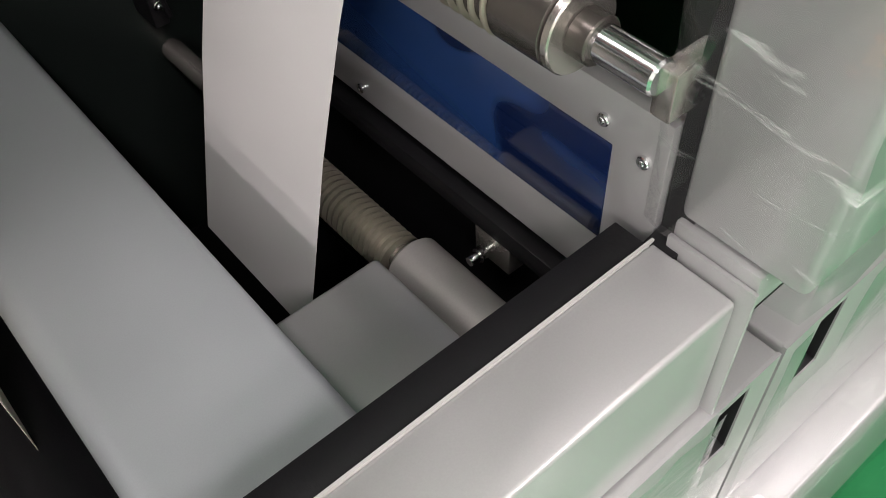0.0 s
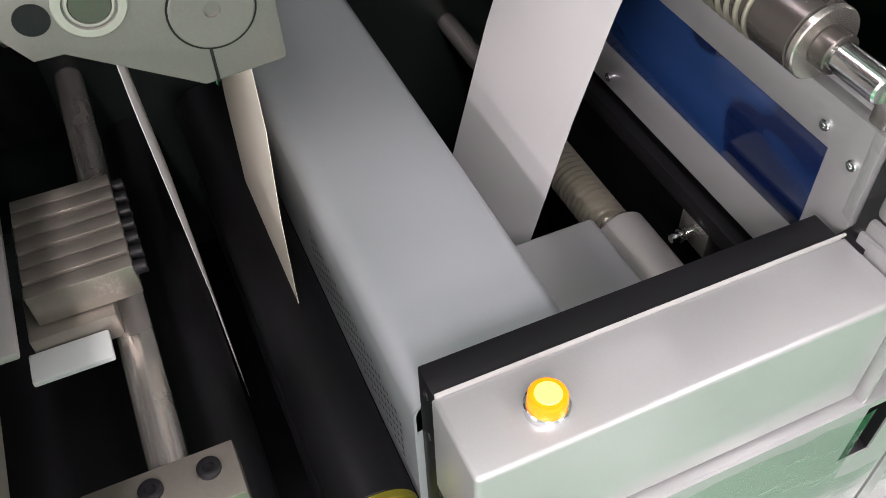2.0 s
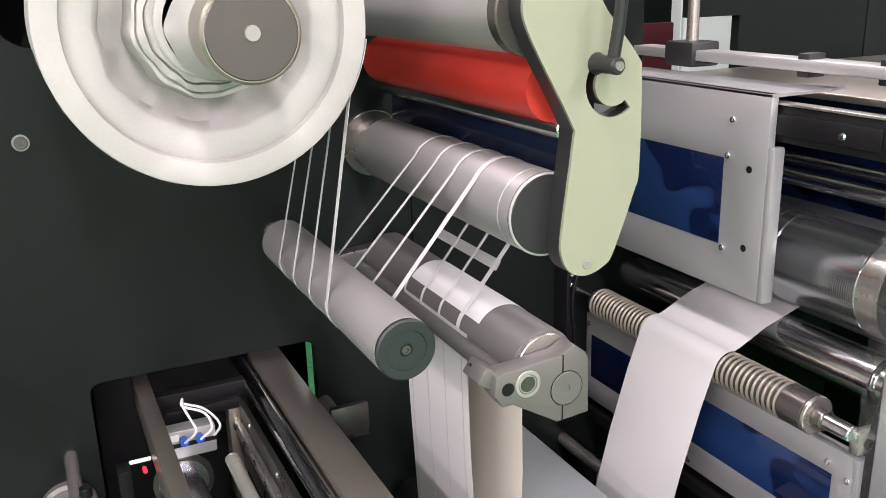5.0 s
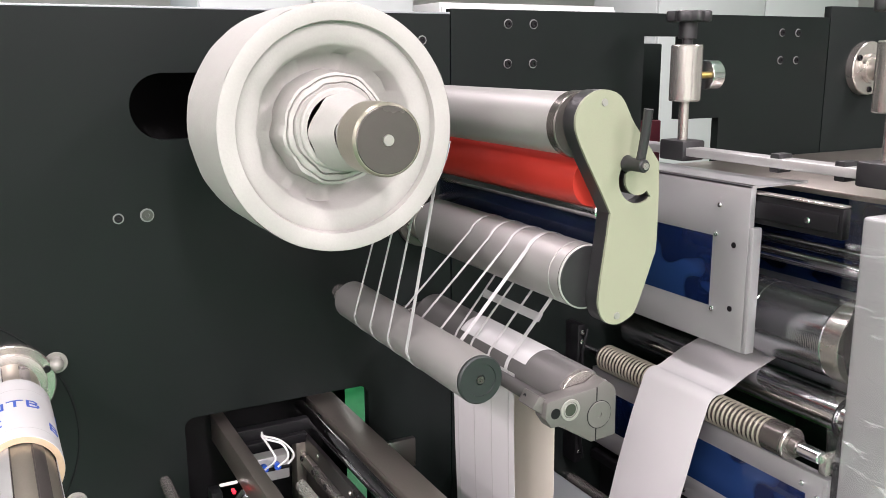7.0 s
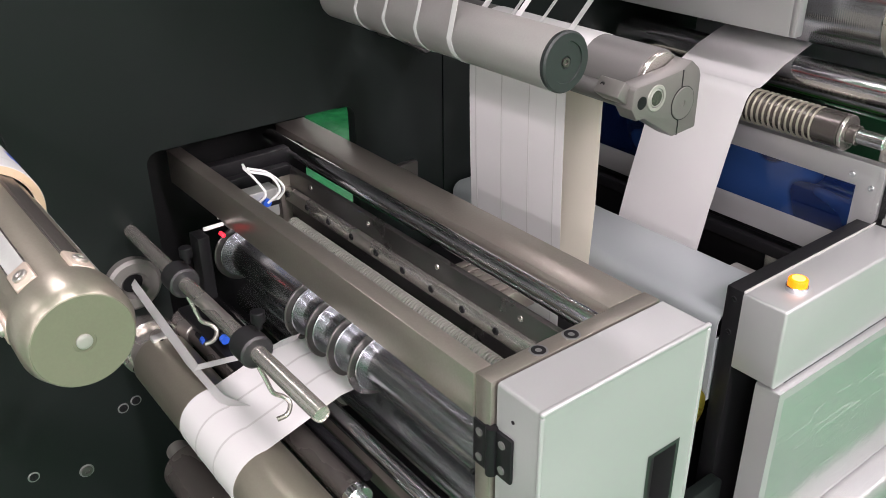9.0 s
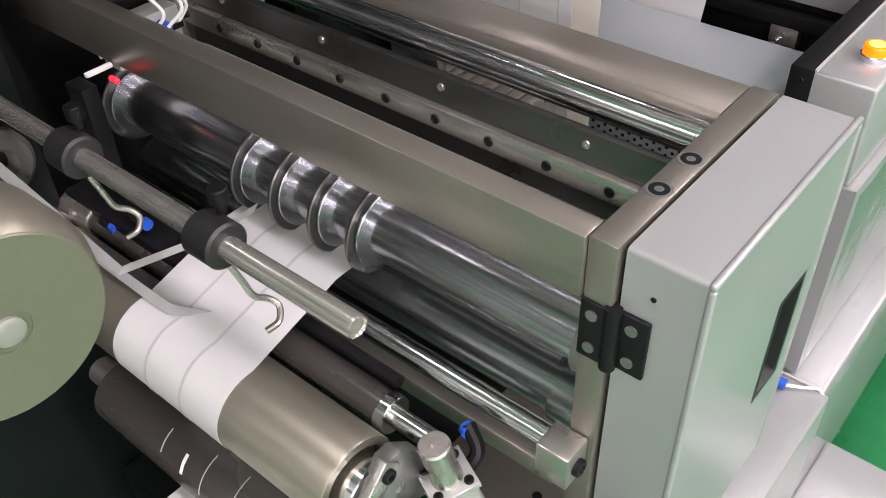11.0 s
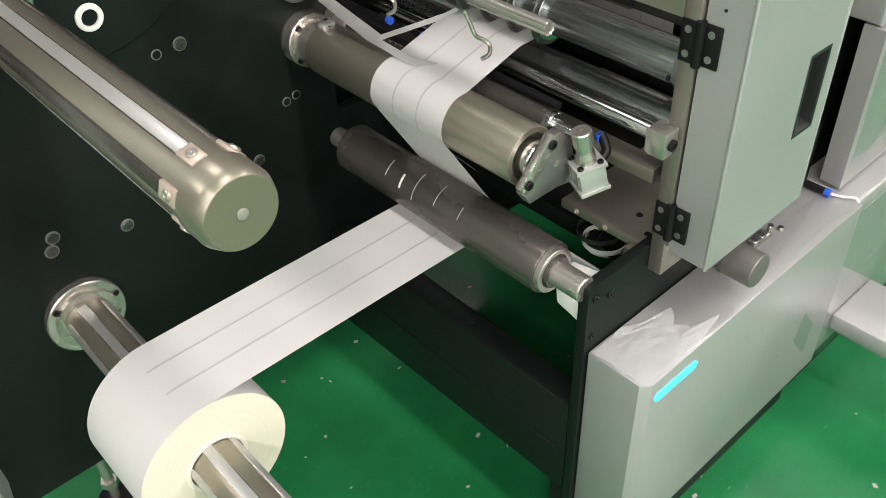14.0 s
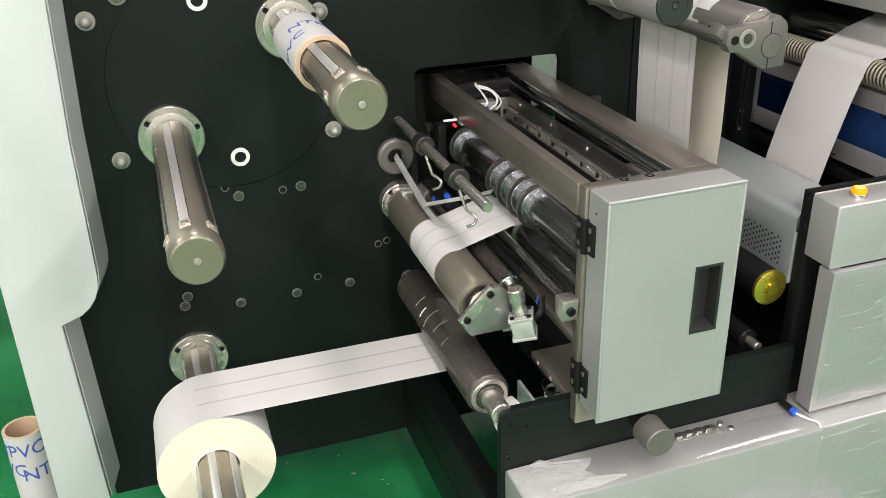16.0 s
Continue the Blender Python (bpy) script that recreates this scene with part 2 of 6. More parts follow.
ANILOX = grooved("engraved_print_cylinder", (0.34, 0.35, 0.36), 0.20, 0.0035)
AMBER = glow("lit_amber_lens", (1.0, 0.22, 0.0), 1.1)
AMBERCORE = glow("lit_amber_core", (1.0, 0.62, 0.08), 2.2)
CYAN = glow("lit_cyan_strip", (0.02, 0.62, 0.95), 2.0)
REDLED = glow("red_indicator", (0.9, 0.02, 0.03), 2.0)
FILM = film_sheet()
TORN = clear("milky_torn_film", (0.85, 0.87, 0.87), 0.26, 0.12, 0.7, 40.0)


def floor_material():
    m, nt, b = nodes_of("green_epoxy_floor")
    N, L = nt.nodes.new, nt.links.new
    tc, n1, n2, n3 = N("ShaderNodeTexCoord"), N("ShaderNodeTexNoise"), N("ShaderNodeTexNoise"), N("ShaderNodeTexNoise")
    n1.inputs["Scale"].default_value, n1.inputs["Detail"].default_value = 2.5, 6
    n2.inputs["Scale"].default_value, n2.inputs["Detail"].default_value = 40, 4
    n3.inputs["Scale"].default_value = 420
    mp = N("ShaderNodeMapping")
    mp.inputs["Scale"].default_value = (1.0, 7.0, 1.0)
    mp.inputs["Rotation"].default_value = (0, 0, 0.6)
    L(tc.outputs["Object"], mp.inputs[0])
    L(tc.outputs["Object"], n1.inputs[0])
    L(mp.outputs[0], n2.inputs[0])
    L(tc.outputs["Object"], n3.inputs[0])
    ramp = N("ShaderNodeValToRGB")
    ramp.color_ramp.elements[0].color, ramp.color_ramp.elements[0].position = (0.003, 0.105, 0.032, 1), 0.32
    ramp.color_ramp.elements[1].color, ramp.color_ramp.elements[1].position = (0.012, 0.225, 0.075, 1), 0.70
    L(n1.outputs[0], ramp.inputs[0])
    scr = N("ShaderNodeValToRGB")
    scr.color_ramp.elements[0].position, scr.color_ramp.elements[1].position = 0.66, 0.76
    L(n2.outputs[0], scr.inputs[0])
    mix = N("ShaderNodeMix")
    mix.data_type = "RGBA"
    mix.inputs["B"].default_value = (0.09, 0.34, 0.17, 1)
    sc = N("ShaderNodeMath")
    sc.operation = "MULTIPLY"
    sc.inputs[1].default_value = 0.75
    L(scr.outputs[0], sc.inputs[0])
    L(sc.outputs[0], mix.inputs["Factor"])
    L(ramp.outputs[0], mix.inputs["A"])
    L(mix.outputs["Result"], b.inputs["Base Color"])
    r = N("ShaderNodeMath")
    r.operation = "MULTIPLY_ADD"
    r.inputs[1].default_value, r.inputs[2].default_value = 0.22, 0.10
    L(n1.outputs[0], r.inputs[0])
    L(r.outputs[0], b.inputs["Roughness"])
    bp = N("ShaderNodeBump")
    bp.inputs["Strength"].default_value, bp.inputs["Distance"].default_value = 0.08, 0.002
    L(n2.outputs[0], bp.inputs["Height"])
    L(bp.outputs[0], b.inputs["Normal"])
    return m


FLOOR = floor_material()

# ---- mesh helpers ----


def finish(bm, smooth=35):
    bmesh.ops.recalc_face_normals(bm, faces=bm.faces)
    me = bpy.data.meshes.new("mesh")
    bm.to_mesh(me)
    bm.free()
    if smooth:
        me.shade_smooth()
        me.set_sharp_from_angle(angle=radians(smooth))
    return me


def part(name, bm, mat, parent=None, label="", smooth=35):
    me = finish(bm, smooth)
    me.name = name
    for m in (mat if isinstance(mat, (list, tuple)) else (mat,)):
        me.materials.append(m)
    ob = new(name, me)
    if parent is not None:
        ob.parent = parent
    if label:
        tagged(ob, label)
    return ob


def thing(name, label, category, group="", kind="", at=(0, 0, 0)):
    ob = new(name)
    ob.empty_display_size = 0.05
    ob.location = at
    return tagged(ob, label, category, group, kind)


def bevelled(bm, width, seg=2, edges=None):
    if width > 0:
        bmesh.ops.bevel(bm, geom=edges or bm.edges[:], offset=width, segments=seg, affect="EDGES", profile=0.5, clamp_overlap=True)
    return bm


def box(x0, x1, y0, y1, z0, z1, bevel=0.0015, seg=2, bm=None):
    b = bmesh.new()
    m = Matrix.LocRotScale(((x0 + x1) / 2, (y0 + y1) / 2, (z0 + z1) / 2), None, (abs(x1 - x0), abs(y1 - y0), abs(z1 - z0)))
    bmesh.ops.create_cube(b, size=1, matrix=m)
    bevelled(b, bevel, seg)
    return join(bm, b)


def join(bm, b):
    if bm is None:
        return b
    me = bpy.data.meshes.new("tmp")
    b.to_mesh(me)
    b.free()
    bm.from_mesh(me)
    bpy.data.meshes.remove(me)
    return bm


def axis_matrix(axis):
    """Turns the local z axis into the named world axis."""
    return {"z": Matrix.Identity(4), "y": pose(0, 0, 0, -90), "x": pose(0, 0, 0, 0, 90)}[axis]


def lathe(profile, x, z, axis="y", y=0.0, n=48, bm=None, caps=True):
    """A turned part: profile is (station along the axis, radius) from end to end. For axis y the line runs through x, z."""
    b = bmesh.new()
    rings = []
    for s, r in profile:
        ring = []
        for k in range(n):
            a = 2 * math.pi * k / n
            c, d = r * math.cos(a), r * math.sin(a)
            ring.append(b.verts.new((x + c, s, z + d) if axis == "y" else (x + c, y + d, s) if axis == "z" else (s, y + c, z + d)))
        rings.append(ring)
    for p, q in zip(rings, rings[1:]):
        for k in range(n):
            b.faces.new((p[k], p[(k + 1) % n], q[(k + 1) % n], q[k]))
    if caps:
        b.faces.new(rings[0])
        b.faces.new(rings[-1])
    return join(bm, b)


def rod(x, z, r, y0, y1, c=0.0015, n=40, bm=None):
    c = min(c, r * 0.4)
    return lathe([(y0, r - c), (y0 + c, r), (y1 - c, r), (y1, r - c)], x, z, n=n, bm=bm)


def ring(x, z, ro, ri, y0, y1, c=0.001, n=48, bm=None):
    return lathe([(y0, ri), (y0, ro - c), (y0 + c, ro), (y1 - c, ro), (y1, ro - c), (y1, ri), (y0, ri)], x, z, n=n, bm=bm, caps=False)


def plate(outline, a, b, axis="y", holes=(), bevel=0.0, bm=None):
    """A flat plate from an outline in the plane across the axis, between stations a and b, with holes cut through."""
    w = bmesh.new()

    def place(u, v, s):
        return {"y": (u, s, v), "x": (s, u, v), "z": (u, v, s)}[axis]
    edges = []
    for loop in (outline, *holes):
        vs = [w.verts.new(place(u, v, a)) for u, v in loop]
        edges += [w.edges.new((vs[k], vs[(k + 1) % len(vs)])) for k in range(len(vs))]
    if holes:
        bmesh.ops.triangle_fill(w, edges=edges, use_beauty=True, use_dissolve=True)
    else:
        w.faces.new(vs)
    faces = w.faces[:]
    ext = bmesh.ops.extrude_face_region(w, geom=faces)
    d = Vector(place(0, 0, b)) - Vector(place(0, 0, a))
    bmesh.ops.translate(w, vec=d, verts=[v for v in ext["geom"] if isinstance(v, bmesh.types.BMVert)])
    bmesh.ops.recalc_face_normals(w, faces=w.faces[:])
    if bevel:
        sharp = [e for e in w.edges if len(e.link_faces) == 2 and e.calc_face_angle(0) > 1.0]
        bevelled(w, bevel, 2, sharp)
    return join(bm, w)


def rounded(u0, u1, v0, v1, r, n=5):
    pts = []
    for cu, cv, a0 in ((u1 - r, v1 - r, 0), (u0 + r, v1 - r, 90), (u0 + r, v0 + r, 180), (u1 - r, v0 + r, 270)):
        for k in range(n + 1):
            a = radians(a0 + 90 * k / n)
            pts.append((cu + r * math.cos(a), cv + r * math.sin(a)))
    return pts


def circle(u, v, r, n=24):
    return [(u + r * math.cos(2 * math.pi * k / n), v + r * math.sin(2 * math.pi * k / n)) for k in range(n)]


def ribbon(path, y0, y1, thick=0.0004, cols=1, wave=0.0, bm=None):
    """A web of paper that follows a path of (x, z) and spans y0..y1."""
    b = bmesh.new()
    grid = []
    for i, (x, z, *side) in enumerate(path):
        row = []
        for j in range(cols + 1):
            y = y0 + (y1 - y0) * j / cols + (side[0] if side else 0)
            o = wave * noise.noise((x * 9, y * 14, z * 9)) if wave else 0
            row.append(b.verts.new((x + o, y, z + o * 0.4)))
        grid.append(row)
    faces = []
    for p, q in zip(grid, grid[1:]):
        for j in range(cols):
            faces.append(b.faces.new((p[j], p[j + 1], q[j + 1], q[j])))
    bmesh.ops.recalc_face_normals(b, faces=faces)
    bmesh.ops.solidify(b, geom=faces, thickness=thick)
    return join(bm, b)


def drift(path, dy):
    return [(x, z, dy) for x, z in path]


def arc(cx, cz, r, a0, a1, n=14):
    return [(cx + r * math.cos(radians(a0 + (a1 - a0) * k / n)), cz + r * math.sin(radians(a0 + (a1 - a0) * k / n))) for k in range(n + 1)]


def tube(points, r, n=10, bm=None, smooth_steps=6):
    """A bent round wire or hose through the points."""
    pts = [Vector(p) for p in points]
    out = []
    if smooth_steps:
        ext = [2 * pts[0] - pts[1]] + pts + [2 * pts[-1] - pts[-2]]
        for i in range(1, len(ext) - 2):
            p0, p1, p2, p3 = ext[i - 1:i + 3]
            for k in range(smooth_steps):
                t = k / smooth_steps
                out.append(0.5 * ((2 * p1) + (p2 - p0) * t + (2 * p0 - 5 * p1 + 4 * p2 - p3) * t * t + (3 * p1 - p0 - 3 * p2 + p3) * t ** 3))
        out.append(pts[-1])
    else:
        out = pts
    b = bmesh.new()
    rings = []
    side = None
    for i, p in enumerate(out):
        d = (out[min(i + 1, len(out) - 1)] - out[max(i - 1, 0)]).normalized()
        if side is None:
            side = d.orthogonal().normalized()
        side = (side - d * side.dot(d)).normalized()
        up = d.cross(side)
        rings.append([b.verts.new(p + (side * math.cos(2 * math.pi * k / n) + up * math.sin(2 * math.pi * k / n)) * r) for k in range(n)])
    for p, q in zip(rings, rings[1:]):
        for k in range(n):
            b.faces.new((p[k], p[(k + 1) % n], q[(k + 1) % n], q[k]))
    b.faces.new(rings[0])
    b.faces.new(rings[-1])
    return join(bm, b)


def screw_head(parent, x, y, z, r=0.006, h=0.004, axis="y", mat=None, name="screw", hexed=True):
    """A socket-head screw: a chamfered head with a sunken socket, facing down the axis (towards -y or -x)."""
    n = 20
    prof = [(h, r), (0.0008, r), (0, r * 0.86), (0, r * 0.48), (h * 0.7, r * 0.42)]
    if axis == "y":
        bm = lathe([(y - h + p, q) for p, q in prof], x, z, n=n)
    elif axis == "x":
        bm = lathe([(x - h + p, q) for p, q in prof], 0, z, axis="x", y=y, n=n)
    else:
        bm = lathe([(z + h - p, q) for p, q in prof], x, 0, axis="z", y=y, n=n)
    return part(name, bm, mat or STEEL, parent)


def letters(text, size, mat, name, parent, m, wrap=None, extrude=0.0002):
    """Printed words as a thin mesh; wrap bends them round a cylinder of that radius with its axis along local x or y."""
    c = bpy.data.curves.new(name, "FONT")
    c.body, c.size, c.extrude, c.align_x, c.align_y = text, size, extrude, "CENTER", "CENTER"
    c.resolution_u = 3
    tmp = bpy.data.objects.new(name, c)
    scene.collection.objects.link(tmp)
    me = bpy.data.meshes.new_from_object(tmp.evaluated_get(bpy.context.evaluated_depsgraph_get()))
    bpy.data.objects.remove(tmp)
    bm = bmesh.new()
    bm.from_mesh(me)
    bpy.data.meshes.remove(me)
    if wrap:
        bmesh.ops.subdivide_edges(bm, edges=[e for e in bm.edges if e.calc_length() > size * 0.2], cuts=2)
        for v in bm.verts:
            a = v.co.x / wrap
            r = wrap + v.co.z
            v.co = Vector((r * math.sin(a), v.co.y, r * math.cos(a)))
    bmesh.ops.transform(bm, matrix=m, verts=bm.verts[:])
    me = finish(bm, 0)
    me.materials.append(mat)
    ob = new(name, me)
    ob.parent = parent
    return ob


# ---- the hall ----
tagged(part("floor", box(-7, 8, -7, 8, -0.2, 0, 0), FLOOR), "glossy green epoxy floor with fine scuffs", "floor", kind="structure")
for nm, c in (("wall_north", (-7, 8, 7.9, 8.1)), ("wall_south", (-7, 8, -7.1, -6.9)), ("wall_west", (-7.1, -6.9, -7, 8)), ("wall_east", (7.9, 8.1, -7, 8))):
    tagged(part(nm, box(c[0], c[1], c[2], c[3], 0, 4.2, 0), HALLWALL), "plain pale factory hall wall", "wall", kind="structure")
tagged(part("ceiling", box(-7.1, 8.1, -7.1, 8.1, 4.2, 4.4, 0), CEIL), "white factory hall ceiling", "ceiling", kind="structure")
for lx, ly, lw in LAMPS:
    lamp = thing("ceiling_lamp", "white linear ceiling lamp hung from hall ceiling", "lamp", "hall ceiling lamps", at=(lx, ly, 3.78))
    part("housing", box(-0.11, 0.11, -0.74, 0.74, 0, 0.05, 0.006), WHITEPL, lamp)
    for s in (-0.6, 0.6):
        part("hanger", lathe([(0.05, 0.006), (0.42, 0.006)], 0, 0, axis="z", y=s, n=10), STEEL, lamp)

# things standing behind the machine, seen over its top edge and through its openings
for x0, x1, mat, z1, lab in ((-1.5, 0.05, CABBLUE, 1.60, "blue painted steel cabinet behind the machine"),
                             (0.3, 1.35, CLAD, 1.95, "pale grey steel cabinet behind the machine"),
                             (1.5, 2.6, WHITEPL, 1.9, "white steel cabinet behind the machine"),
                             (2.9, 4.6, CLAD, 2.0, "pale grey steel cabinet behind the machine")):
    y0 = 3.6
    cab = thing("cabinet", lab, "cabinet", "cabinets behind the machine", at=(x0, y0, 0))
    part("body", box(0, x1 - x0, 0.02, 0.6, 0.08, z1, 0.004), mat, cab)
    part("plinth", box(0.02, x1 - x0 - 0.02, 0.05, 0.56, 0, 0.08, 0.002), BLACK, cab)
    w = (x1 - x0) / 2
    for k in range(2):
        d = part("door", box(k * w + 0.006, (k + 1) * w - 0.006, 0, 0.018, 0.1, z1 - 0.02, 0.003), mat, cab)
        part("handle", box((k + 0.82 - 0.62 * k) * w, (k + 0.82 - 0.62 * k) * w + 0.02, -0.02, -0.001, z1 * 0.5, z1 * 0.5 + 0.14, 0.004), CHROME, d)

# ---- the machine's upright side plates (y = 1.0 is their face) ----
WY = 1.0
OPEN = rounded(-0.352, -0.018, 0.60, 1.040, 0.018)
SLOT = rounded(-0.40, -0.22, 1.506, 1.609, 0.0505, 8)
wall_a = plate([(-1.09, 0.15), (0.155, 0.15), (0.155, 1.705), (-1.09, 1.705)], WY, WY + 0.02, holes=[OPEN, SLOT, circle(-0.40, 0.858, 0.014)])
side_a = tagged(part("wall_machine_1", wall_a, DARK), "black-green painted machine side plate with a large opening", "machine plate", kind="structure")
cut = [(0.60, 1.40), (0.815, 1.40), (0.815, 1.50), (0.70, 1.50), (0.70, 1.67), (0.60, 1.67)]
wall_b = plate([(0.158, 0.15), (1.14, 0.15), (1.14, 1.715), (0.158, 1.715)], WY, WY + 0.02, holes=[cut])
tagged(part("wall_machine_2", wall_b, DARK), "black painted machine side plate with a stepped cut-out", "machine plate", kind="structure")
tagged(part("wall_machine_3", box(1.144, 2.6, WY, WY + 0.02, 0.15, 1.74, 0.001), DARK), "black painted machine side plate", "machine plate", kind="structure")
tagged(part("trim", box(-1.09, 0.155, WY - 0.001, WY + 0.021, 1.7052, 1.7085, 0.0005), GREYB), "bright upper edge of the machine plate", "edge strip", kind="structure")

hb_ = thing("rear_housing", "black sheet steel housing behind the machine plate", "housing", at=(-0.30, 1.30, 0.15))
part("back_sheet", box(-0.55, 0.35, 0.0, 0.01, 0.0, 1.54, 0.001), BLACK, hb_)
part("side_sheet", box(-0.55, -0.54, -0.279, 0.0, 0.0, 1.54, 0.001), BLACK, hb_)
part("top_sheet", box(-0.54, 0.35, -0.279, 0.0, 1.53, 1.54, 0.001), BLACK, hb_)
dp = thing("drip_pan", "black sheet steel pan under the slitting unit", "pan", at=(-0.22, 0.43, 0.50))
part("sheet", box(0.0, 0.37, 0.0, 0.565, 0.0, 0.008, 0.001), BLACK, dp)
part("lip", box(-0.006, -0.0005, 0.0, 0.565, 0.0, 0.03, 0.001), BLACK, dp)

# four-hole groups and loose holes in the upper plate
def plug(x, z, r, mat, lab, y=WY, h=0.004, name="bolt", grp=""):
    t = thing(name, lab, "bolt", grp, at=(x, y, z))
    part("head", lathe([(0.0015, r), (-h + 0.001, r), (-h, r * 0.9), (-h, r * 0.42), (-h * 0.3, r * 0.36)], 0, 0, n=24), mat, t)
    part("washer", ring(0, 0, r * 1.28, r * 0.98, -0.0012, 0.0012, 0.0004, 24), GREYSTEEL, t)
    return t


for x, z in ((0.277, 1.690), (0.333, 1.690), (0.277, 1.618), (0.333, 1.618), (0.99, 1.68), (1.04, 1.68), (0.99, 1.62), (1.04, 1.62)):
    plug(x, z, 0.007, BLACK, "black socket bolt sunk in the machine plate", grp="black bolts in the side plate")
for x, z in ((-0.607, 0.821), (-0.520, 0.578), (-0.867, 0.611), (-0.735, 0.818), (-0.760, 0.575), (-0.639, 0.575), (-0.386, 1.390),
             (-0.875, 0.590)):
    plug(x, z, 0.0085, KNIFE, "bright round cap bolt flush in the machine plate", grp="bright cap bolts in the side plate")
for x, z in ((-0.645, 0.818), (-0.429, 1.388), (-0.76, 0.84), (-0.59, 0.605), (-0.735, 1.011), (-0.70, 1.075), (-0.765, 1.11), (-0.81, 1.045),
             (-0.45, 0.66), (-0.43, 0.665), (0.10, 1.66)):
    plug(x, z, 0.0065, BLACK, "small black socket bolt in the machine plate", h=0.002, grp="black bolts in the side plate")
for x, z in ((-0.529, 0.934), (-0.538, 1.172), (-0.945, 0.925), (-0.96, 1.19), (-0.90, 1.23)):
    t = thing("cap_nut", "chrome dome nut on the machine plate", "nut", "dome nuts round the turret", at=(x, WY, z))
    part("washer", ring(0, 0, 0.017, 0.007, -0.003, 0, 0.0006), ZINC, t)
    part("nut", lathe([(-0.003, 0.0125), (-0.012, 0.0125)], 0, 0, n=6), ZINC, t, smooth=20)
    part("dome", lathe([(-0.012, 0.011), (-0.017, 0.0098), (-0.022, 0.006), (-0.024, 0.002)], 0, 0, n=24), ZINC, t)
# turret disc and its two white rings
TX, TZ, TR = -0.732, 1.058, 0.217
turret = thing("turret_disc", "black round turret disc let into the machine plate", "turret", at=(TX, WY, TZ))
part("disc", lathe([(0.0, TR), (-0.0015, TR), (-0.003, TR - 0.002)], 0, 0, n=96), DARK, turret)
part("gap_ring", ring(0, 0, TR + 0.002, TR + 0.0002, -0.0008, 0.0, 0.0002, 96), BLACK, turret)
for x, z in ((-0.722, 0.902), (-0.763, 1.211)):
    t = thing("ring_plug", "white plastic ring with a dark plug in the turret", "ring", "white rings in the turret", at=(x, WY - 0.003, z))
    part("ring", ring(0, 0, 0.019, 0.0115, -0.004, 0.0005, 0.001), WHITEPL, t)
    part("plug", lathe([(0.0, 0.0115), (-0.0018, 0.0105)], 0, 0), DARK, t)

# pale cladding at the machine's end
pts = [(-1.185, 0.225), (-1.088, 0.225), (-1.100, 0.655)] + [(-1.095 + 0.075 * math.sin(radians(a)), 0.745 - 0.085 * math.cos(radians(a))) for a in range(10, 91, 16)] + [(-1.018, 1.0), (-1.004, 1.34), (-0.985, 1.70), (-1.185, 1.70)]
clad = thing("end_cover", "pale grey-green painted sheet steel end cover", "cover", at=(-1.1, 0.9, 0.2))
b = plate([(x + 1.1, z - 0.2) for x, z in pts], -0.02, 0.004, bevel=0.003)
part("front_panel", b, CLAD, clad)
edge = bmesh.new()
for p, q in zip(pts[1:-1], pts[2:-1]):
    vs = [edge.verts.new((p[0] + 1.102, 0.002, p[1] - 0.2)), edge.verts.new((q[0] + 1.102, 0.002, q[1] - 0.2)), edge.verts.new((q[0] + 1.118, 0.098, q[1] - 0.2)), edge.verts.new((p[0] + 1.118, 0.098, p[1] - 0.2))]
    edge.faces.new(vs)
bmesh.ops.remove_doubles(edge, verts=edge.verts[:], dist=0.0005)
bmesh.ops.recalc_face_normals(edge, faces=edge.faces[:])
bmesh.ops.solidify(edge, geom=edge.faces[:], thickness=0.002)
part("side_return", edge, CLAD, clad)
part("body", box(-0.08, -0.01, 0.01, 0.12, 0.035, 1.45, 0.004), CLAD, clad)
for fx in (-0.05,):
    foot = part("levelling_foot", lathe([(-0.20, 0.035), (-0.185, 0.035), (-0.18, 0.012), (0.0, 0.012)], fx, 0, axis="z", y=0.10, n=20), STEEL, clad)
foot2 = thing("levelling_foot", "zinc plated machine levelling foot on the floor", "foot", at=(-0.93, 1.03, 0))
part("pad", lathe([(0, 0.035), (0.012, 0.033), (0.016, 0.02)], 0, 0, axis="z", n=24), BLACK, foot2)
part("stem", lathe([(0.016, 0.009), (0.16, 0.009)], 0, 0, axis="z", n=16), STEEL, foot2)
part("nut", lathe([(0.05, 0.016), (0.064, 0.016)], 0, 0, axis="z", n=6), STEEL, foot2, smooth=20)
for x in (1.6,):
    copy_thing(foot2, pose(x, 1.03, 0))

# ---- air shafts ----


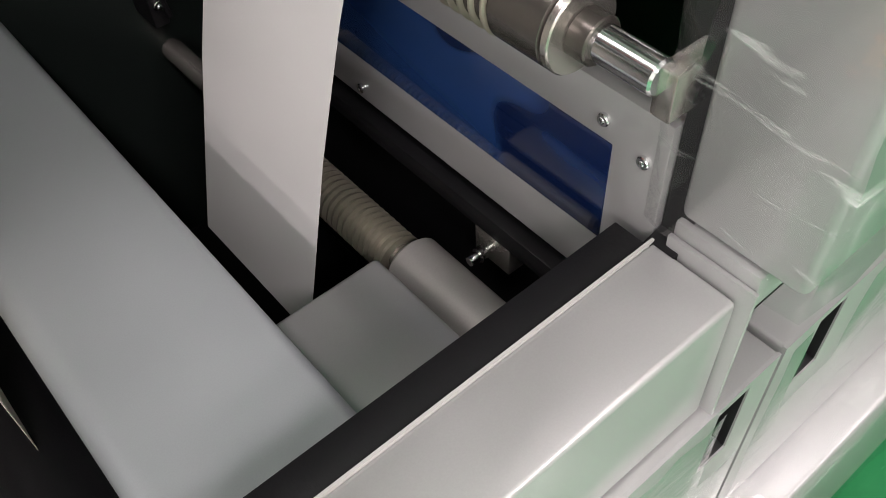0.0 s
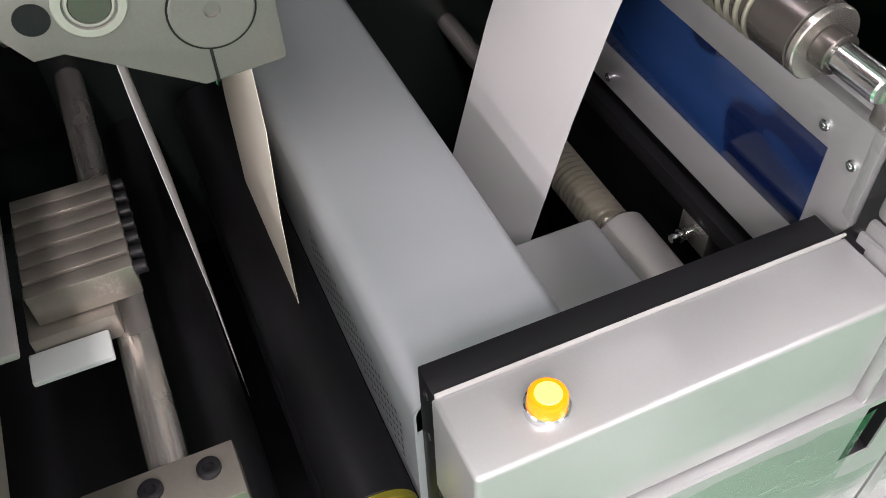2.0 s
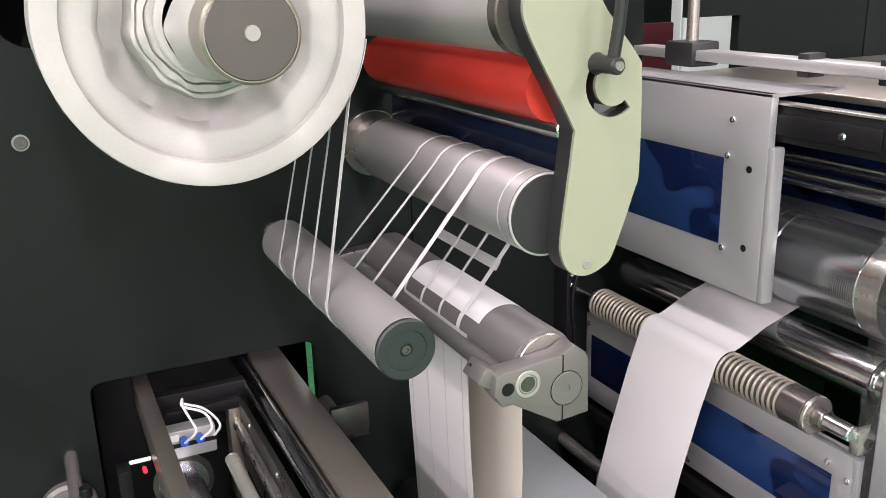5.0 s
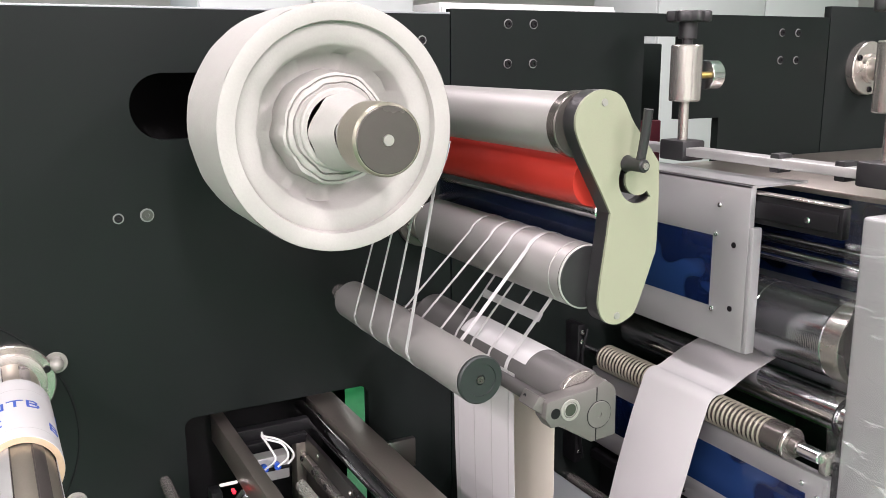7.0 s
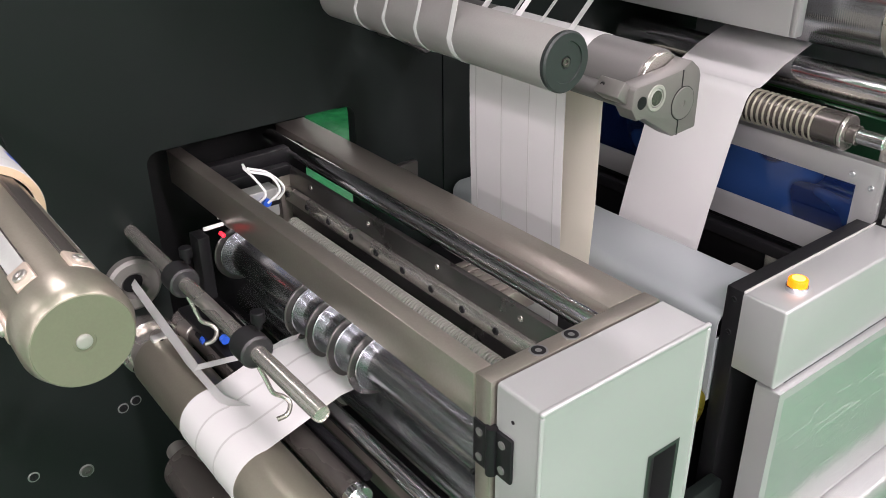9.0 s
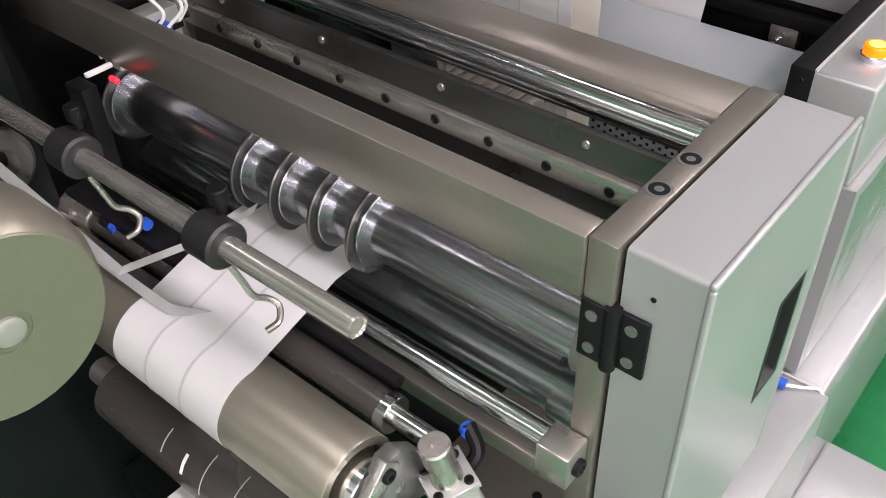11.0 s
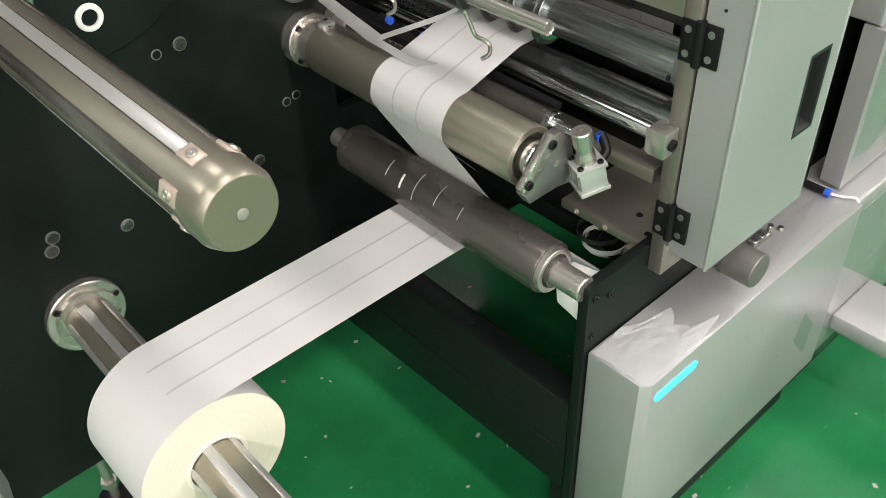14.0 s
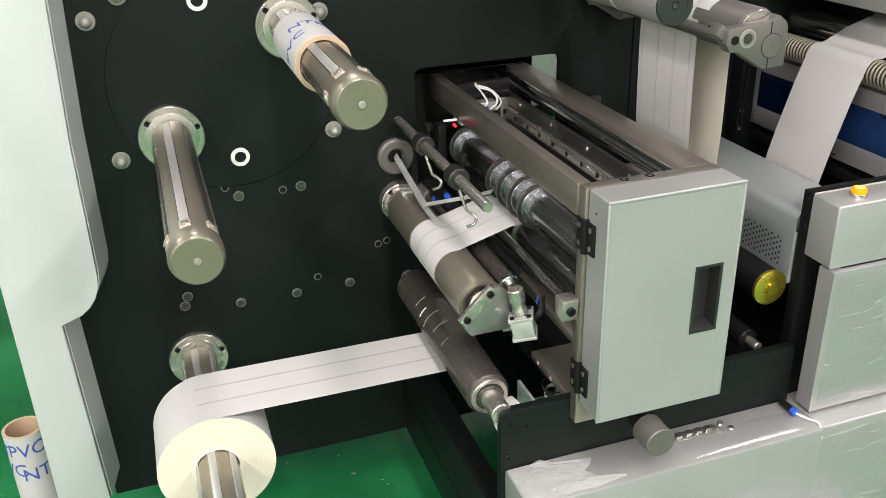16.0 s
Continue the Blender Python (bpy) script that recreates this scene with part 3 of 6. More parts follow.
def air_shaft(name, x, z, y0, y1, lab, rot=0.0, clip=True):
    t = thing(name, lab, "shaft", "rewinding shafts", at=(x, y1, z))
    L = y1 - y0
    r = 0.0365
    part("flange", lathe([(0.0, 0.062), (-0.012, 0.062), (-0.014, 0.060), (-0.014, 0.05), (-0.02, 0.049), (-0.022, 0.04)], 0, 0, n=64), STEEL, t, "satin steel round flange")
    for a in (20, 140, 260):
        screw_head(t, 0.053 * math.cos(radians(a)), -0.014, 0.053 * math.sin(radians(a)), 0.0055, 0.003, mat=BLACK)
    part("body", lathe([(-0.02, r), (-L + 0.036, r)], 0, 0, n=64), OLIVE, t)
    part("end_cap", lathe([(-L + 0.038, r), (-L + 0.036, 0.0392), (-L + 0.012, 0.0395), (-L + 0.001, 0.0355), (-L, 0.0345)], 0, 0, n=64), OLIVE, t)
    part("end_face", lathe([(-L - 0.0005, 0.0346), (-L - 0.001, 0.034), (-L - 0.001, 0.008), (-L + 0.002, 0.0075)], 0, 0, n=48), CAPGREEN, t, "olive green end face with a centre screw")
    part("centre_screw", lathe([(-L + 0.002, 0.0055), (-L - 0.002, 0.0055), (-L - 0.0025, 0.0045), (-L - 0.0025, 0.002)], 0, 0, n=20), ZINC, t)
    for k in range(6):
        a = radians(60 * k + rot)
        m = Matrix.Rotation(-a, 4, "Y")
        groove = box(-0.0079, 0.0079, -L + 0.040, -0.03, r - 0.003, r + 0.0004, 0.0003)
        bmesh.ops.transform(groove, matrix=m, verts=groove.verts[:])
        part("strip_groove", groove, OLIVED if clip or k == 2 else STEEL, t)
        strip = box(-0.0068, 0.0068, -L + 0.066, -0.03, r - 0.002, r + 0.0014, 0.0006)
        bmesh.ops.transform(strip, matrix=m, verts=strip.verts[:])
        part("grip_strip", strip, ALU if k % 2 == 0 or not clip else OLIVED, t)
        if clip:
            key = box(-0.0085, 0.0085, -L + 0.038, -L + 0.065, r - 0.002, r + 0.003, 0.002)
            bmesh.ops.transform(key, matrix=m, verts=key.verts[:])
            part("strip_key", key, PINK, t, "copper-toned strip end piece")
            pin = lathe([(r + 0.002, 0.0055), (r + 0.0048, 0.0055), (r + 0.0055, 0.0045), (r + 0.0055, 0.002), (r + 0.004, 0.0015)], 0, 0, axis="z", y=-L + 0.049, n=18)
            bmesh.ops.transform(pin, matrix=m, verts=pin.verts[:])
            part("pin", pin, STEEL, t)
    return t


air_shaft("air_shaft", -0.846, 0.961, 0.412, 0.997, "steel air shaft with grip strips, empty, on the turret", 12)
air_shaft("air_shaft", -0.602, 1.151, 0.414, 0.997, "steel air shaft with grip strips holding an empty core", 30)
air_shaft("air_shaft", -0.865, 0.462, 0.34, 1.0, "steel air shaft through the paper roll", 12, clip=False)

# empty core on the upper shaft, printed in blue
core = thing("paper_core", "white paper tube with blue print on the upper shaft", "paper core", "paper cores", at=(-0.602, 0.66, 1.151))
part("tube", ring(0, 0, 0.0462, 0.0385, 0.0, 0.215, 0.0008, 64), [PAPER], core)
part("end_edge", ring(0, 0, 0.0458, 0.0386, -0.0006, 0.0002, 0.0002, 64), CARD, core, "brown cardboard end of the tube")
for k, (s, a, yy) in enumerate((("PVC", -60, 0.06), ("NTB", -5, 0.115), ("B", 60, 0.06), ("NTB", 120, 0.13), ("PVC", 185, 0.10))):
    letters(s, 0.036, BLUEINK, "print", core, pose(0, yy, 0, 0, a, 0), wrap=0.0464)
for yy in (0.03, 0.17):
    part("wrap_line", ring(0, 0, 0.04635, 0.0458, yy, yy + 0.0012, 0.0002, 64), GAPGREY, core)
tubef = thing("paper_core", "white paper tube with blue print standing on the floor", "paper core", "paper cores", at=(-1.292, 1.245, 0.0))
part("tube", lathe([(0.0, 0.039), (0.0, 0.0462), (0.215, 0.0462), (0.215, 0.039), (0.0, 0.039)], 0, 0, axis="z", n=64, caps=False), PAPER, tubef)
part("inner_lining", lathe([(0.001, 0.0388), (0.2156, 0.0388), (0.2156, 0.0456)], 0, 0, axis="z", n=64, caps=False), CARD, tubef, "brown cardboard lining of the tube")
for s, a, zz in (("PVC", 5, 0.175), ("NT", 20, 0.105), ("PVC", -60, 0.12), ("NT", -90, 0.17)):
    letters(s, 0.05, BLUEINK, "print", tubef, pose(0, 0, zz, 0, 0, a) @ pose(0, 0, 0, 90, 0, 0), wrap=0.0465)

# ---- the finished paper roll and the web that feeds it ----
RX, RZ, RR = -0.865, 0.462, 0.104
Y0, Y1 = 0.608, 0.758
roll = thing("paper_roll", "white label paper roll with cream edges on the shaft", "paper roll", at=(RX, Y0, RZ))
part("wound_paper", lathe([(0.0006, RR), (Y1 - Y0 - 0.0006, RR)], 0, 0, n=96, caps=False), PAPER, roll)
part("roll_edge", ring(0, 0, RR, 0.0445, 0, 0.0006, 0.0001, 96), EDGE, roll, "cream layered edge of the wound paper")
part("roll_edge", ring(0, 0, RR, 0.0445, Y1 - Y0 - 0.0006, Y1 - Y0, 0.0001, 96), EDGE, roll)
part("core", ring(0, 0, 0.0448, 0.0385, -0.0015, Y1 - Y0 + 0.001, 0.0005, 64), CREAM, roll, "cream card core of the roll")
for rr in (0.060, 0.072, 0.081, 0.093):
    part("layer_line", ring(0, 0, rr, rr - 0.0005, -0.0003, 0.0003, 0.0001, 96), CREAM, roll)

IX, IZ, IR = -0.404, 0.603, 0.039
NX, NZ, NR = -0.398, 0.758, 0.0415
AX, AZ, AR = -0.243, 0.868, 0.0275
BXX, BZZ = -0.225, 0.772
web_path = (drift([(-0.218, 0.832), (-0.29, 0.830)] + arc(NX, NZ, NR + 0.001, 83, 205, 14), 0.02) + arc(IX, IZ, IR + 0.001, 20, -88, 12) +
            [(-0.50, 0.5642), (-0.64, 0.5652), (-0.76, 0.5662)] + arc(RX, RZ, RR + 0.0008, 88, 110, 4))
web = thing("paper_web", "white label paper web slit into lanes, running to the roll", "paper web", at=(0, 0, 0))
part("sheet", ribbon(web_path, Y0, Y1), PAPER, web)
for yy in (Y0 + 0.049, Y0 + 0.099):
    inner = drift([(-0.218, 0.8326), (-0.29, 0.8306)] + arc(NX, NZ, NR + 0.0017, 83, 205, 14), 0.02) + [(-0.350, 0.640, 0.0)]
    part("slit_line", ribbon(inner, yy, yy + 0.0032, 0.0003), GAPGREY, web)
    part("slit_line", ribbon([(-0.43, 0.5655), (-0.50, 0.5652), (-0.64, 0.5662), (-0.76, 0.5672)] + arc(RX, RZ, RR + 0.0018, 88, 100, 3), yy, yy + 0.0032, 0.0003), GAPGREY, web)

# ---- rollers of the rewinding side ----
nip = thing("drive_roller", "hard anodised grey steel drive roller under the web", "roller", "rollers of the rewinder", at=(NX, WY, NZ))
part("wall_flange", lathe([(0, 0.044), (-0.022, 0.044), (-0.024, 0.042), (-0.024, 0.036), (-0.06, 0.034)], 0, 0, n=56), STEEL, nip)
for a in (40, 130, 220, 310):
    screw_head(nip, 0.037 * math.cos(radians(a)), -0.024, 0.037 * math.sin(radians(a)), 0.005, 0.003, mat=BLACK)
part("back_clamp", box(-0.012, 0.012, -0.075, -0.060, -0.045, 0.045, 0.002), ALU, nip)
for s in (-0.036, 0.036):
    screw_head(nip, 0, -0.075, s, 0.006, 0.003, mat=BLACK)
part("body", lathe([(-0.06, 0.034), (-0.06, NR - 0.001), (-0.062, NR), (-0.492, NR), (-0.494, NR - 0.001), (-0.494, 0.033), (-0.484, 0.031)], 0, 0, n=72), OLIVE, nip)
part("journal", rod(0, 0, 0.026, -0.51, -0.484), CHROME, nip)
clampf = plate([(-0.040, -0.028), (-0.028, -0.046), (0.040, -0.046), (0.056, -0.02), (0.046, 0.016), (0.024, 0.038), (0.010, 0.038), (-0.024, -0.006)], -0.522, -0.507, bevel=0.0015)
part("end_bracket", clampf, GREYSTEEL, nip, "dull grey steel end bracket")
bar = box(-0.010, 0.010, -0.525, -0.515, -0.040, 0.040, 0.0015)
bmesh.ops.transform(bar, matrix=Matrix.Translation((-0.0155, 0, 0.009)) @ Matrix.Rotation(radians(45), 4, "Y"), verts=bar.verts[:])
clampbar = part("clamp_bar", bar, STEEL, nip)
for s in (-1, 1):
    screw_head(nip, -0.0155 + s * 0.0205, -0.525, 0.009 + s * 0.0205, 0.0065, 0.004, mat=BLACK)
part("centre_mark", lathe([(-0.5222, 0.006), (-0.5228, 0.004)], 0.020, -0.006, n=20), STEEL, nip)

idler = thing("guide_roller", "dark anodised guide roller with a stub axle", "roller", "rollers of the rewinder", at=(IX, WY, IZ))
part("stub_axle", rod(0, 0, 0.0165, -0.13, -0.068), STEEL, idler)
part("body", lathe([(-0.115, 0.030), (-0.117, IR), (-0.54, IR), (-0.542, IR - 0.001), (-0.542, 0.033), (-0.549, 0.032), (-0.549, 0.024), (-0.556, 0.023)], 0, 0, n=72), OLIVED, idler)
part("bearing_ring", ring(0, 0, 0.0335, 0.026, -0.551, -0.541, 0.0008), STEEL, idler)
part("stub_axle", rod(0, 0, 0.0185, -0.605, -0.545), STEEL, idler)
part("tape_scrap", ribbon(arc(0, 0, IR + 0.0006, 125, 158, 8), -0.272, -0.268), WHITEPL, idler, "scrap of white tape")
part("tape_scrap", ribbon(arc(0, 0, IR + 0.0006, 110, 150, 8), -0.2365, -0.235), GAPGREY, idler)

for a0, a1, yy in ((100, 168, -0.300), (95, 150, -0.345), (120, 150, -0.395)):
    part("scuff_line", ribbon(arc(0, 0, IR + 0.0005, a0, a1, 10), yy, yy + 0.0011), GAPGREY, idler, "pale scuff round the roller")

press = thing("press_roller", "thin brown rubber press roller with chrome tip", "roller", "rollers of the rewinder", at=(-0.338, WY, 0.772))
part("body", rod(0, 0, 0.0165, -0.475, -0.05, n=40), OLIVED, press)
part("collar", ring(0, 0, 0.0178, 0.008, -0.482, -0.470), CHROME, press)
part("tip", rod(0, 0, 0.0095, -0.525, -0.475), CHROME, press)
part("wall_boss", rod(0, 0, 0.02, -0.055, 0.0), STEEL, press)
part("hose_tube", tube([(0.02, -0.05, 0.018), (0.02, -0.47, 0.016)], 0.006, smooth_steps=0), BLACK, press)

# small compact air cylinder on the lower plate
cyl = thing("air_cylinder", "small square aluminium air cylinder with a clamp screw", "air cylinder", "air cylinders", at=(-0.338, 0.455, 0.714))
cyl.rotation_euler = (0, radians(-12), radians(-25))
part("mount_plate", box(-0.040, 0.019, 0.0195, 0.027, -0.005, 0.018, 0.001), GREYSTEEL, cyl)
part("body", box(-0.019, 0.019, -0.019, 0.019, 0.0, 0.030, 0.003), ALU, cyl)
part("top_plate", box(-0.021, 0.021, -0.021, 0.021, 0.030, 0.036, 0.001), ALU, cyl)
part("base_plate", box(-0.021, 0.021, -0.021, 0.021, -0.006, -0.0005, 0.001), ALU, cyl)
for s in (-1, 1):
    for u in (-1, 1):
        part("slot", box(0.0188 * s - 0.001, 0.0188 * s + 0.001, 0.009 * u - 0.001, 0.009 * u + 0.001, 0.001, 0.029, 0.0002), GREYSTEEL, cyl)
for s in (-1, 1):
    for u in (-1, 1):
        screw_head(cyl, 0.014 * s, 0.014 * u, 0.036, 0.0042, 0.003, axis="z", mat=BLACK)
part("rod_clevis", lathe([(0.036, 0.014), (0.046, 0.013), (0.050, 0.011), (0.060, 0.011), (0.062, 0.0135), (0.082, 0.0135), (0.084, 0.012), (0.084, 0.005), (0.078, 0.004)], 0, 0, axis="z", n=28), STEEL, cyl)
part("elbow", tube([(0.018, 0.006, 0.02), (0.033, 0.01, 0.03), (0.036, 0.028, 0.045)], 0.0065), BLACK, cyl, "black push-in elbow")
part("elbow_ring", lathe([(0.022, 0.0072), (0.029, 0.0072)], 0.034, 0.041, n=20), BLUEPL, cyl)
part("brass_port", lathe([(0.012, 0.004), (0.024, 0.004)], 0, 0.022, axis="x", y=0.012, n=16), BRASS, cyl)

# ---- slitting unit ----
slit = thing("slitting_unit", "nickel plated steel slitting frame through the machine plate", "slitting frame", at=(-0.17, 0.4, 0.6))
ox, oy, oz = 0.17, -0.4, -0.6


def sbox(name, x0, x1, y0, y1, z0, z1, mat=None, bevel=0.0018, lab=""):
    return part(name, box(x0 + ox, x1 + ox, y0 + oy, y1 + oy, z0 + oz, z1 + oz, bevel), mat or FRAME, slit, lab)


sbox("front_beam", -0.288, -0.265, 0.384, 1.10, 0.948, 1.0)
sbox("rear_beam", -0.106, -0.054, 0.384, 1.10, 0.955, 1.0)
fp = plate([(-0.285 + ox, 0.575 + oz), (-0.052 + ox, 0.575 + oz), (-0.052 + ox, 1.0 + oz), (-0.285 + ox, 1.0 + oz)], 0.362 + oy, 0.3835 + oy,
           holes=[[(-0.258 + ox, 0.605 + oz), (-0.075 + ox, 0.605 + oz), (-0.075 + ox, 0.955 + oz), (-0.258 + ox, 0.955 + oz)]], bevel=0.0012)
part("front_frame", fp, FRAME, slit)
for x in (-0.216, -0.172):
    part("counterbore", lathe([(0.9995 + oz, 0.0098), (1.0005 + oz, 0.0096), (1.0006 + oz, 0.0072)], x + ox, 0, axis="z", y=0.373 + oy, n=28), GREYSTEEL, slit)
    part("socket_bolt", lathe([(0.9985 + oz, 0.0078), (1.0008 + oz, 0.0074), (1.0008 + oz, 0.0035), (0.999 + oz, 0.003)], x + ox, 0, axis="z", y=0.373 + oy, n=24), BLACK, slit)
part("polished_bar", lathe([(0.384 + oy, 0.0125), (1.09 + oy, 0.0125)], -0.1215 + ox, 0.985 + oz, n=36), CHROME, slit)
sbox("inner_plate", -0.148, -0.139, 0.384, 1.02, 0.86, 0.972, KNIFE)
sbox("rail", -0.158, -0.1485, 0.384, 1.02, 0.922, 0.944, STEEL)
for k in range(10):
    screw_head(slit, -0.158 + ox, 0.44 + 0.06 * k + oy, 0.933 + oz, 0.0048, 0.0015, axis="x", mat=BLACK)
for k in range(4):
    screw_head(slit, -0.148 + ox, 0.47 + 0.15 * k + oy, 0.961 + oz, 0.004, 0.002, axis="x", mat=STEEL)
scr = []
for k in range(98):
    yy = 0.405 + oy + 0.0054 * k
    scr += [(yy, 0.0078), (yy + 0.0012, 0.0104), (yy + 0.0028, 0.0104), (yy + 0.0040, 0.0078)]
part("lead_screw", lathe(scr, -0.176 + ox, 0.908 + oz, n=24), ZINC, slit, "threaded steel lead screw", smooth=50)
sbox("back_bracket", -0.264, -0.107, 1.01, 1.03, 0.93, 0.993, BLACK)
sbox("back_post", -0.165, -0.145, 0.985, 1.02, 0.80, 0.97, FRAME)
sbox("cross_tie", -0.255, -0.145, 0.982, 0.998, 0.962, 0.978, BLACK)
sbox("bottom_plate", -0.284, -0.085, 0.386, 0.545, 0.596, 0.611, FRAME)
sbox("tab", -0.300, -0.2845, 0.395, 0.416, 0.578, 0.604, FRAME)
for x, y in ((-0.235, 0.44), (-0.262, 0.405), (-0.20, 0.41)):
    screw_head(slit, x + ox, y + oy, 0.611 + oz, 0.005, 0.0012, axis="z", mat=BLACK)
for y in (0.462, 0.515):
    screw_head(slit, -0.284 + ox, y + oy, 0.6035 + oz, 0.0045, 0.001, axis="x", mat=PINK)
# blade arbors
part("arbor_bearing", ring(AX + ox, AZ + oz, 0.0295, AR + 0.0005, 0.384 + oy, 0.398 + oy, 0.001, 64), GREYSTEEL, slit)
part("upper_arbor", lathe([(0.386 + oy, AR), (1.0 + oy, AR)], AX + ox, AZ + oz, n=64), ARBOR, slit, "polished upper blade arbor")
part("lower_arbor", lathe([(0.384 + oy, 0.03), (0.425 + oy, 0.03), (0.425 + oy, 0.026), (1.0 + oy, 0.026)], BXX + ox, BZZ + oz, n=56), ARBOR, slit, "polished lower blade arbor")
for yy in (0.972, 0.764, 0.711, 0.660, 0.613):
    part("blade_holder", ring(AX + ox, AZ + oz, 0.0325, AR, yy + 0.003 + oy, yy + 0.014 + oy, 0.001, 56), ARBOR, slit)
    part("blade_clamp", ring(AX + ox, AZ + oz, 0.0395, AR, yy + 0.0026 + oy, yy + 0.0052 + oy, 0.0006, 64), GREYSTEEL, slit)
    part("knife_ring", ring(AX + ox, AZ + oz, 0.0445, AR, yy - 0.0022 + oy, yy + 0.0022 + oy, 0.0012, 72), KNIFE, slit, "dark ground steel round slitting knife")
    part("blade_clamp", ring(AX + ox, AZ + oz, 0.037, AR, yy - 0.0062 + oy, yy - 0.0026 + oy, 0.0008, 64), ARBOR, slit)
    if yy not in (0.764, 0.711):
        continue
    part("knife_ring", ring(BXX + ox, BZZ + oz, 0.040, 0.026, yy + 0.004 + oy, yy + 0.009 + oy, 0.001, 56), KNIFE, slit)
    part("spacer", ring(BXX + ox, BZZ + oz, 0.031, 0.026, yy - 0.008 + oy, yy - 0.002 + oy, 0.001, 48), ALU, slit)
for a in (200, 250, 300):
    screw_head(slit, AX + 0.028 * math.cos(radians(a)) + ox, 0.404 + oy, AZ + 0.028 * math.sin(radians(a)) + oz, 0.004, 0.003, mat=BLACK)
part("guide_bar", rod(-0.290 + ox, 0.793 + oz, 0.0105, 0.385 + oy, 0.99 + oy), CHROME, slit)
sbox("square_block", -0.314, -0.2858, 0.366, 0.395, 0.776, 0.812, STEEL)
screw_head(slit, -0.300 + ox, 0.366 + oy, 0.793 + oz, 0.0075, 0.005, mat=BLACK)
sbox("lower_beam", -0.27, -0.24, 0.404, 0.98, 0.70, 0.722, FRAME)
sbox("inner_back_plate", -0.345, -0.03, 1.16, 1.17, 0.62, 0.985, BLACK, lab="black plate at the back of the frame")
sbox("blade_block", -0.135, -0.065, 0.58, 0.74, 0.862, 0.870, ALU)
sbox("sensor_bracket", -0.335, -0.318, 0.90, 0.93, 0.85, 0.945, BLACK)
part("red_lamp", lathe([(0.905 + oy, 0.003), (0.895 + oy, 0.003), (0.893 + oy, 0.0015)], -0.30 + ox, 0.942 + oz, n=16), REDLED, slit, "lit red indicator")
sbox("stay", -0.318, -0.2885, 0.916, 0.922, 0.945, 0.950, WHITEPL)

# air cylinder with white hoses at the back of the frame
ac = thing("air_cylinder", "flat aluminium air cylinder with white hoses", "air cylinder", "air cylinders", at=(-0.235, 0.945, 0.950))
part("body", box(-0.040, 0.040, -0.014, 0.014, -0.022, 0.022, 0.0025), ALU, ac)
part("side_groove", box(-0.041, 0.041, -0.016, -0.0135, -0.003, 0.003, 0.0005), BLACK, ac)
part("piston_rod", lathe([(-0.050, 0.003), (-0.04, 0.003)], 0, -0.004, axis="x", y=0, n=16), WHITEPL, ac)
for dx in (-0.006, 0.016):
    part("fitting", lathe([(-0.026, 0.006), (-0.016, 0.006)], dx, 0.008, n=16), BLUEPL, ac, "blue push-in fitting")
    part("fitting_body", lathe([(-0.016, 0.0055), (0.0, 0.0055)], dx, 0.008, n=16), BLACK, ac)
    part("hose", tube([(dx, -0.026, 0.008), (dx + 0.016, -0.034, 0.026), (dx + 0.010, -0.02, 0.045), (0.0, -0.004, 0.054), (0.002, 0.012, 0.058)], 0.0019), WHITEPL, ac, "white air hose")
part("hose", tube([(0.036, -0.012, 0.0), (0.046, -0.02, 0.022), (0.028, -0.01, 0.046), (0.002, 0.0, 0.056)], 0.0019), WHITEPL, ac)
part("label", box(-0.034, -0.012, -0.0152, -0.0138, 0.007, 0.017, 0.0002), WHITEPL, ac)

# cover box on the slitting unit's end
cover = thing("slitter_cover", "silver-grey painted box cover with a sunken handle", "cover", at=(-0.165, 0.34, 0.617))
HX0, HX1, HZ0, HZ1 = 0.043, 0.089, 0.134, 0.250
shell = plate([(-0.115, 0), (0.115, 0), (0.115, 0.383), (-0.115, 0.383)], -0.04, -0.0375, holes=[[(HX0, HZ0), (HX1, HZ0), (HX1, HZ1), (HX0, HZ1)]])
walls = plate(rounded(-0.115, 0.115, 0, 0.383, 0.004), -0.0375, 0.0185, holes=[rounded(-0.112, 0.112, 0.003, 0.38, 0.002)])
join(shell, walls)
bmesh.ops.remove_doubles(shell, verts=shell.verts[:], dist=0.0002)
part("shell", shell, GREY, cover, smooth=50)
for ex in ((-0.1165, 0.1165, -0.0415, -0.036, 0.3785, 0.3845), (-0.1165, -0.1115, -0.0415, -0.036, 0, 0.379), (0.1115, 0.1165, -0.0415, -0.036, 0, 0.379)):
    part("rounded_edge", box(*ex, bevel=0.0022, seg=3), GREY, cover)
pocket = bmesh.new()
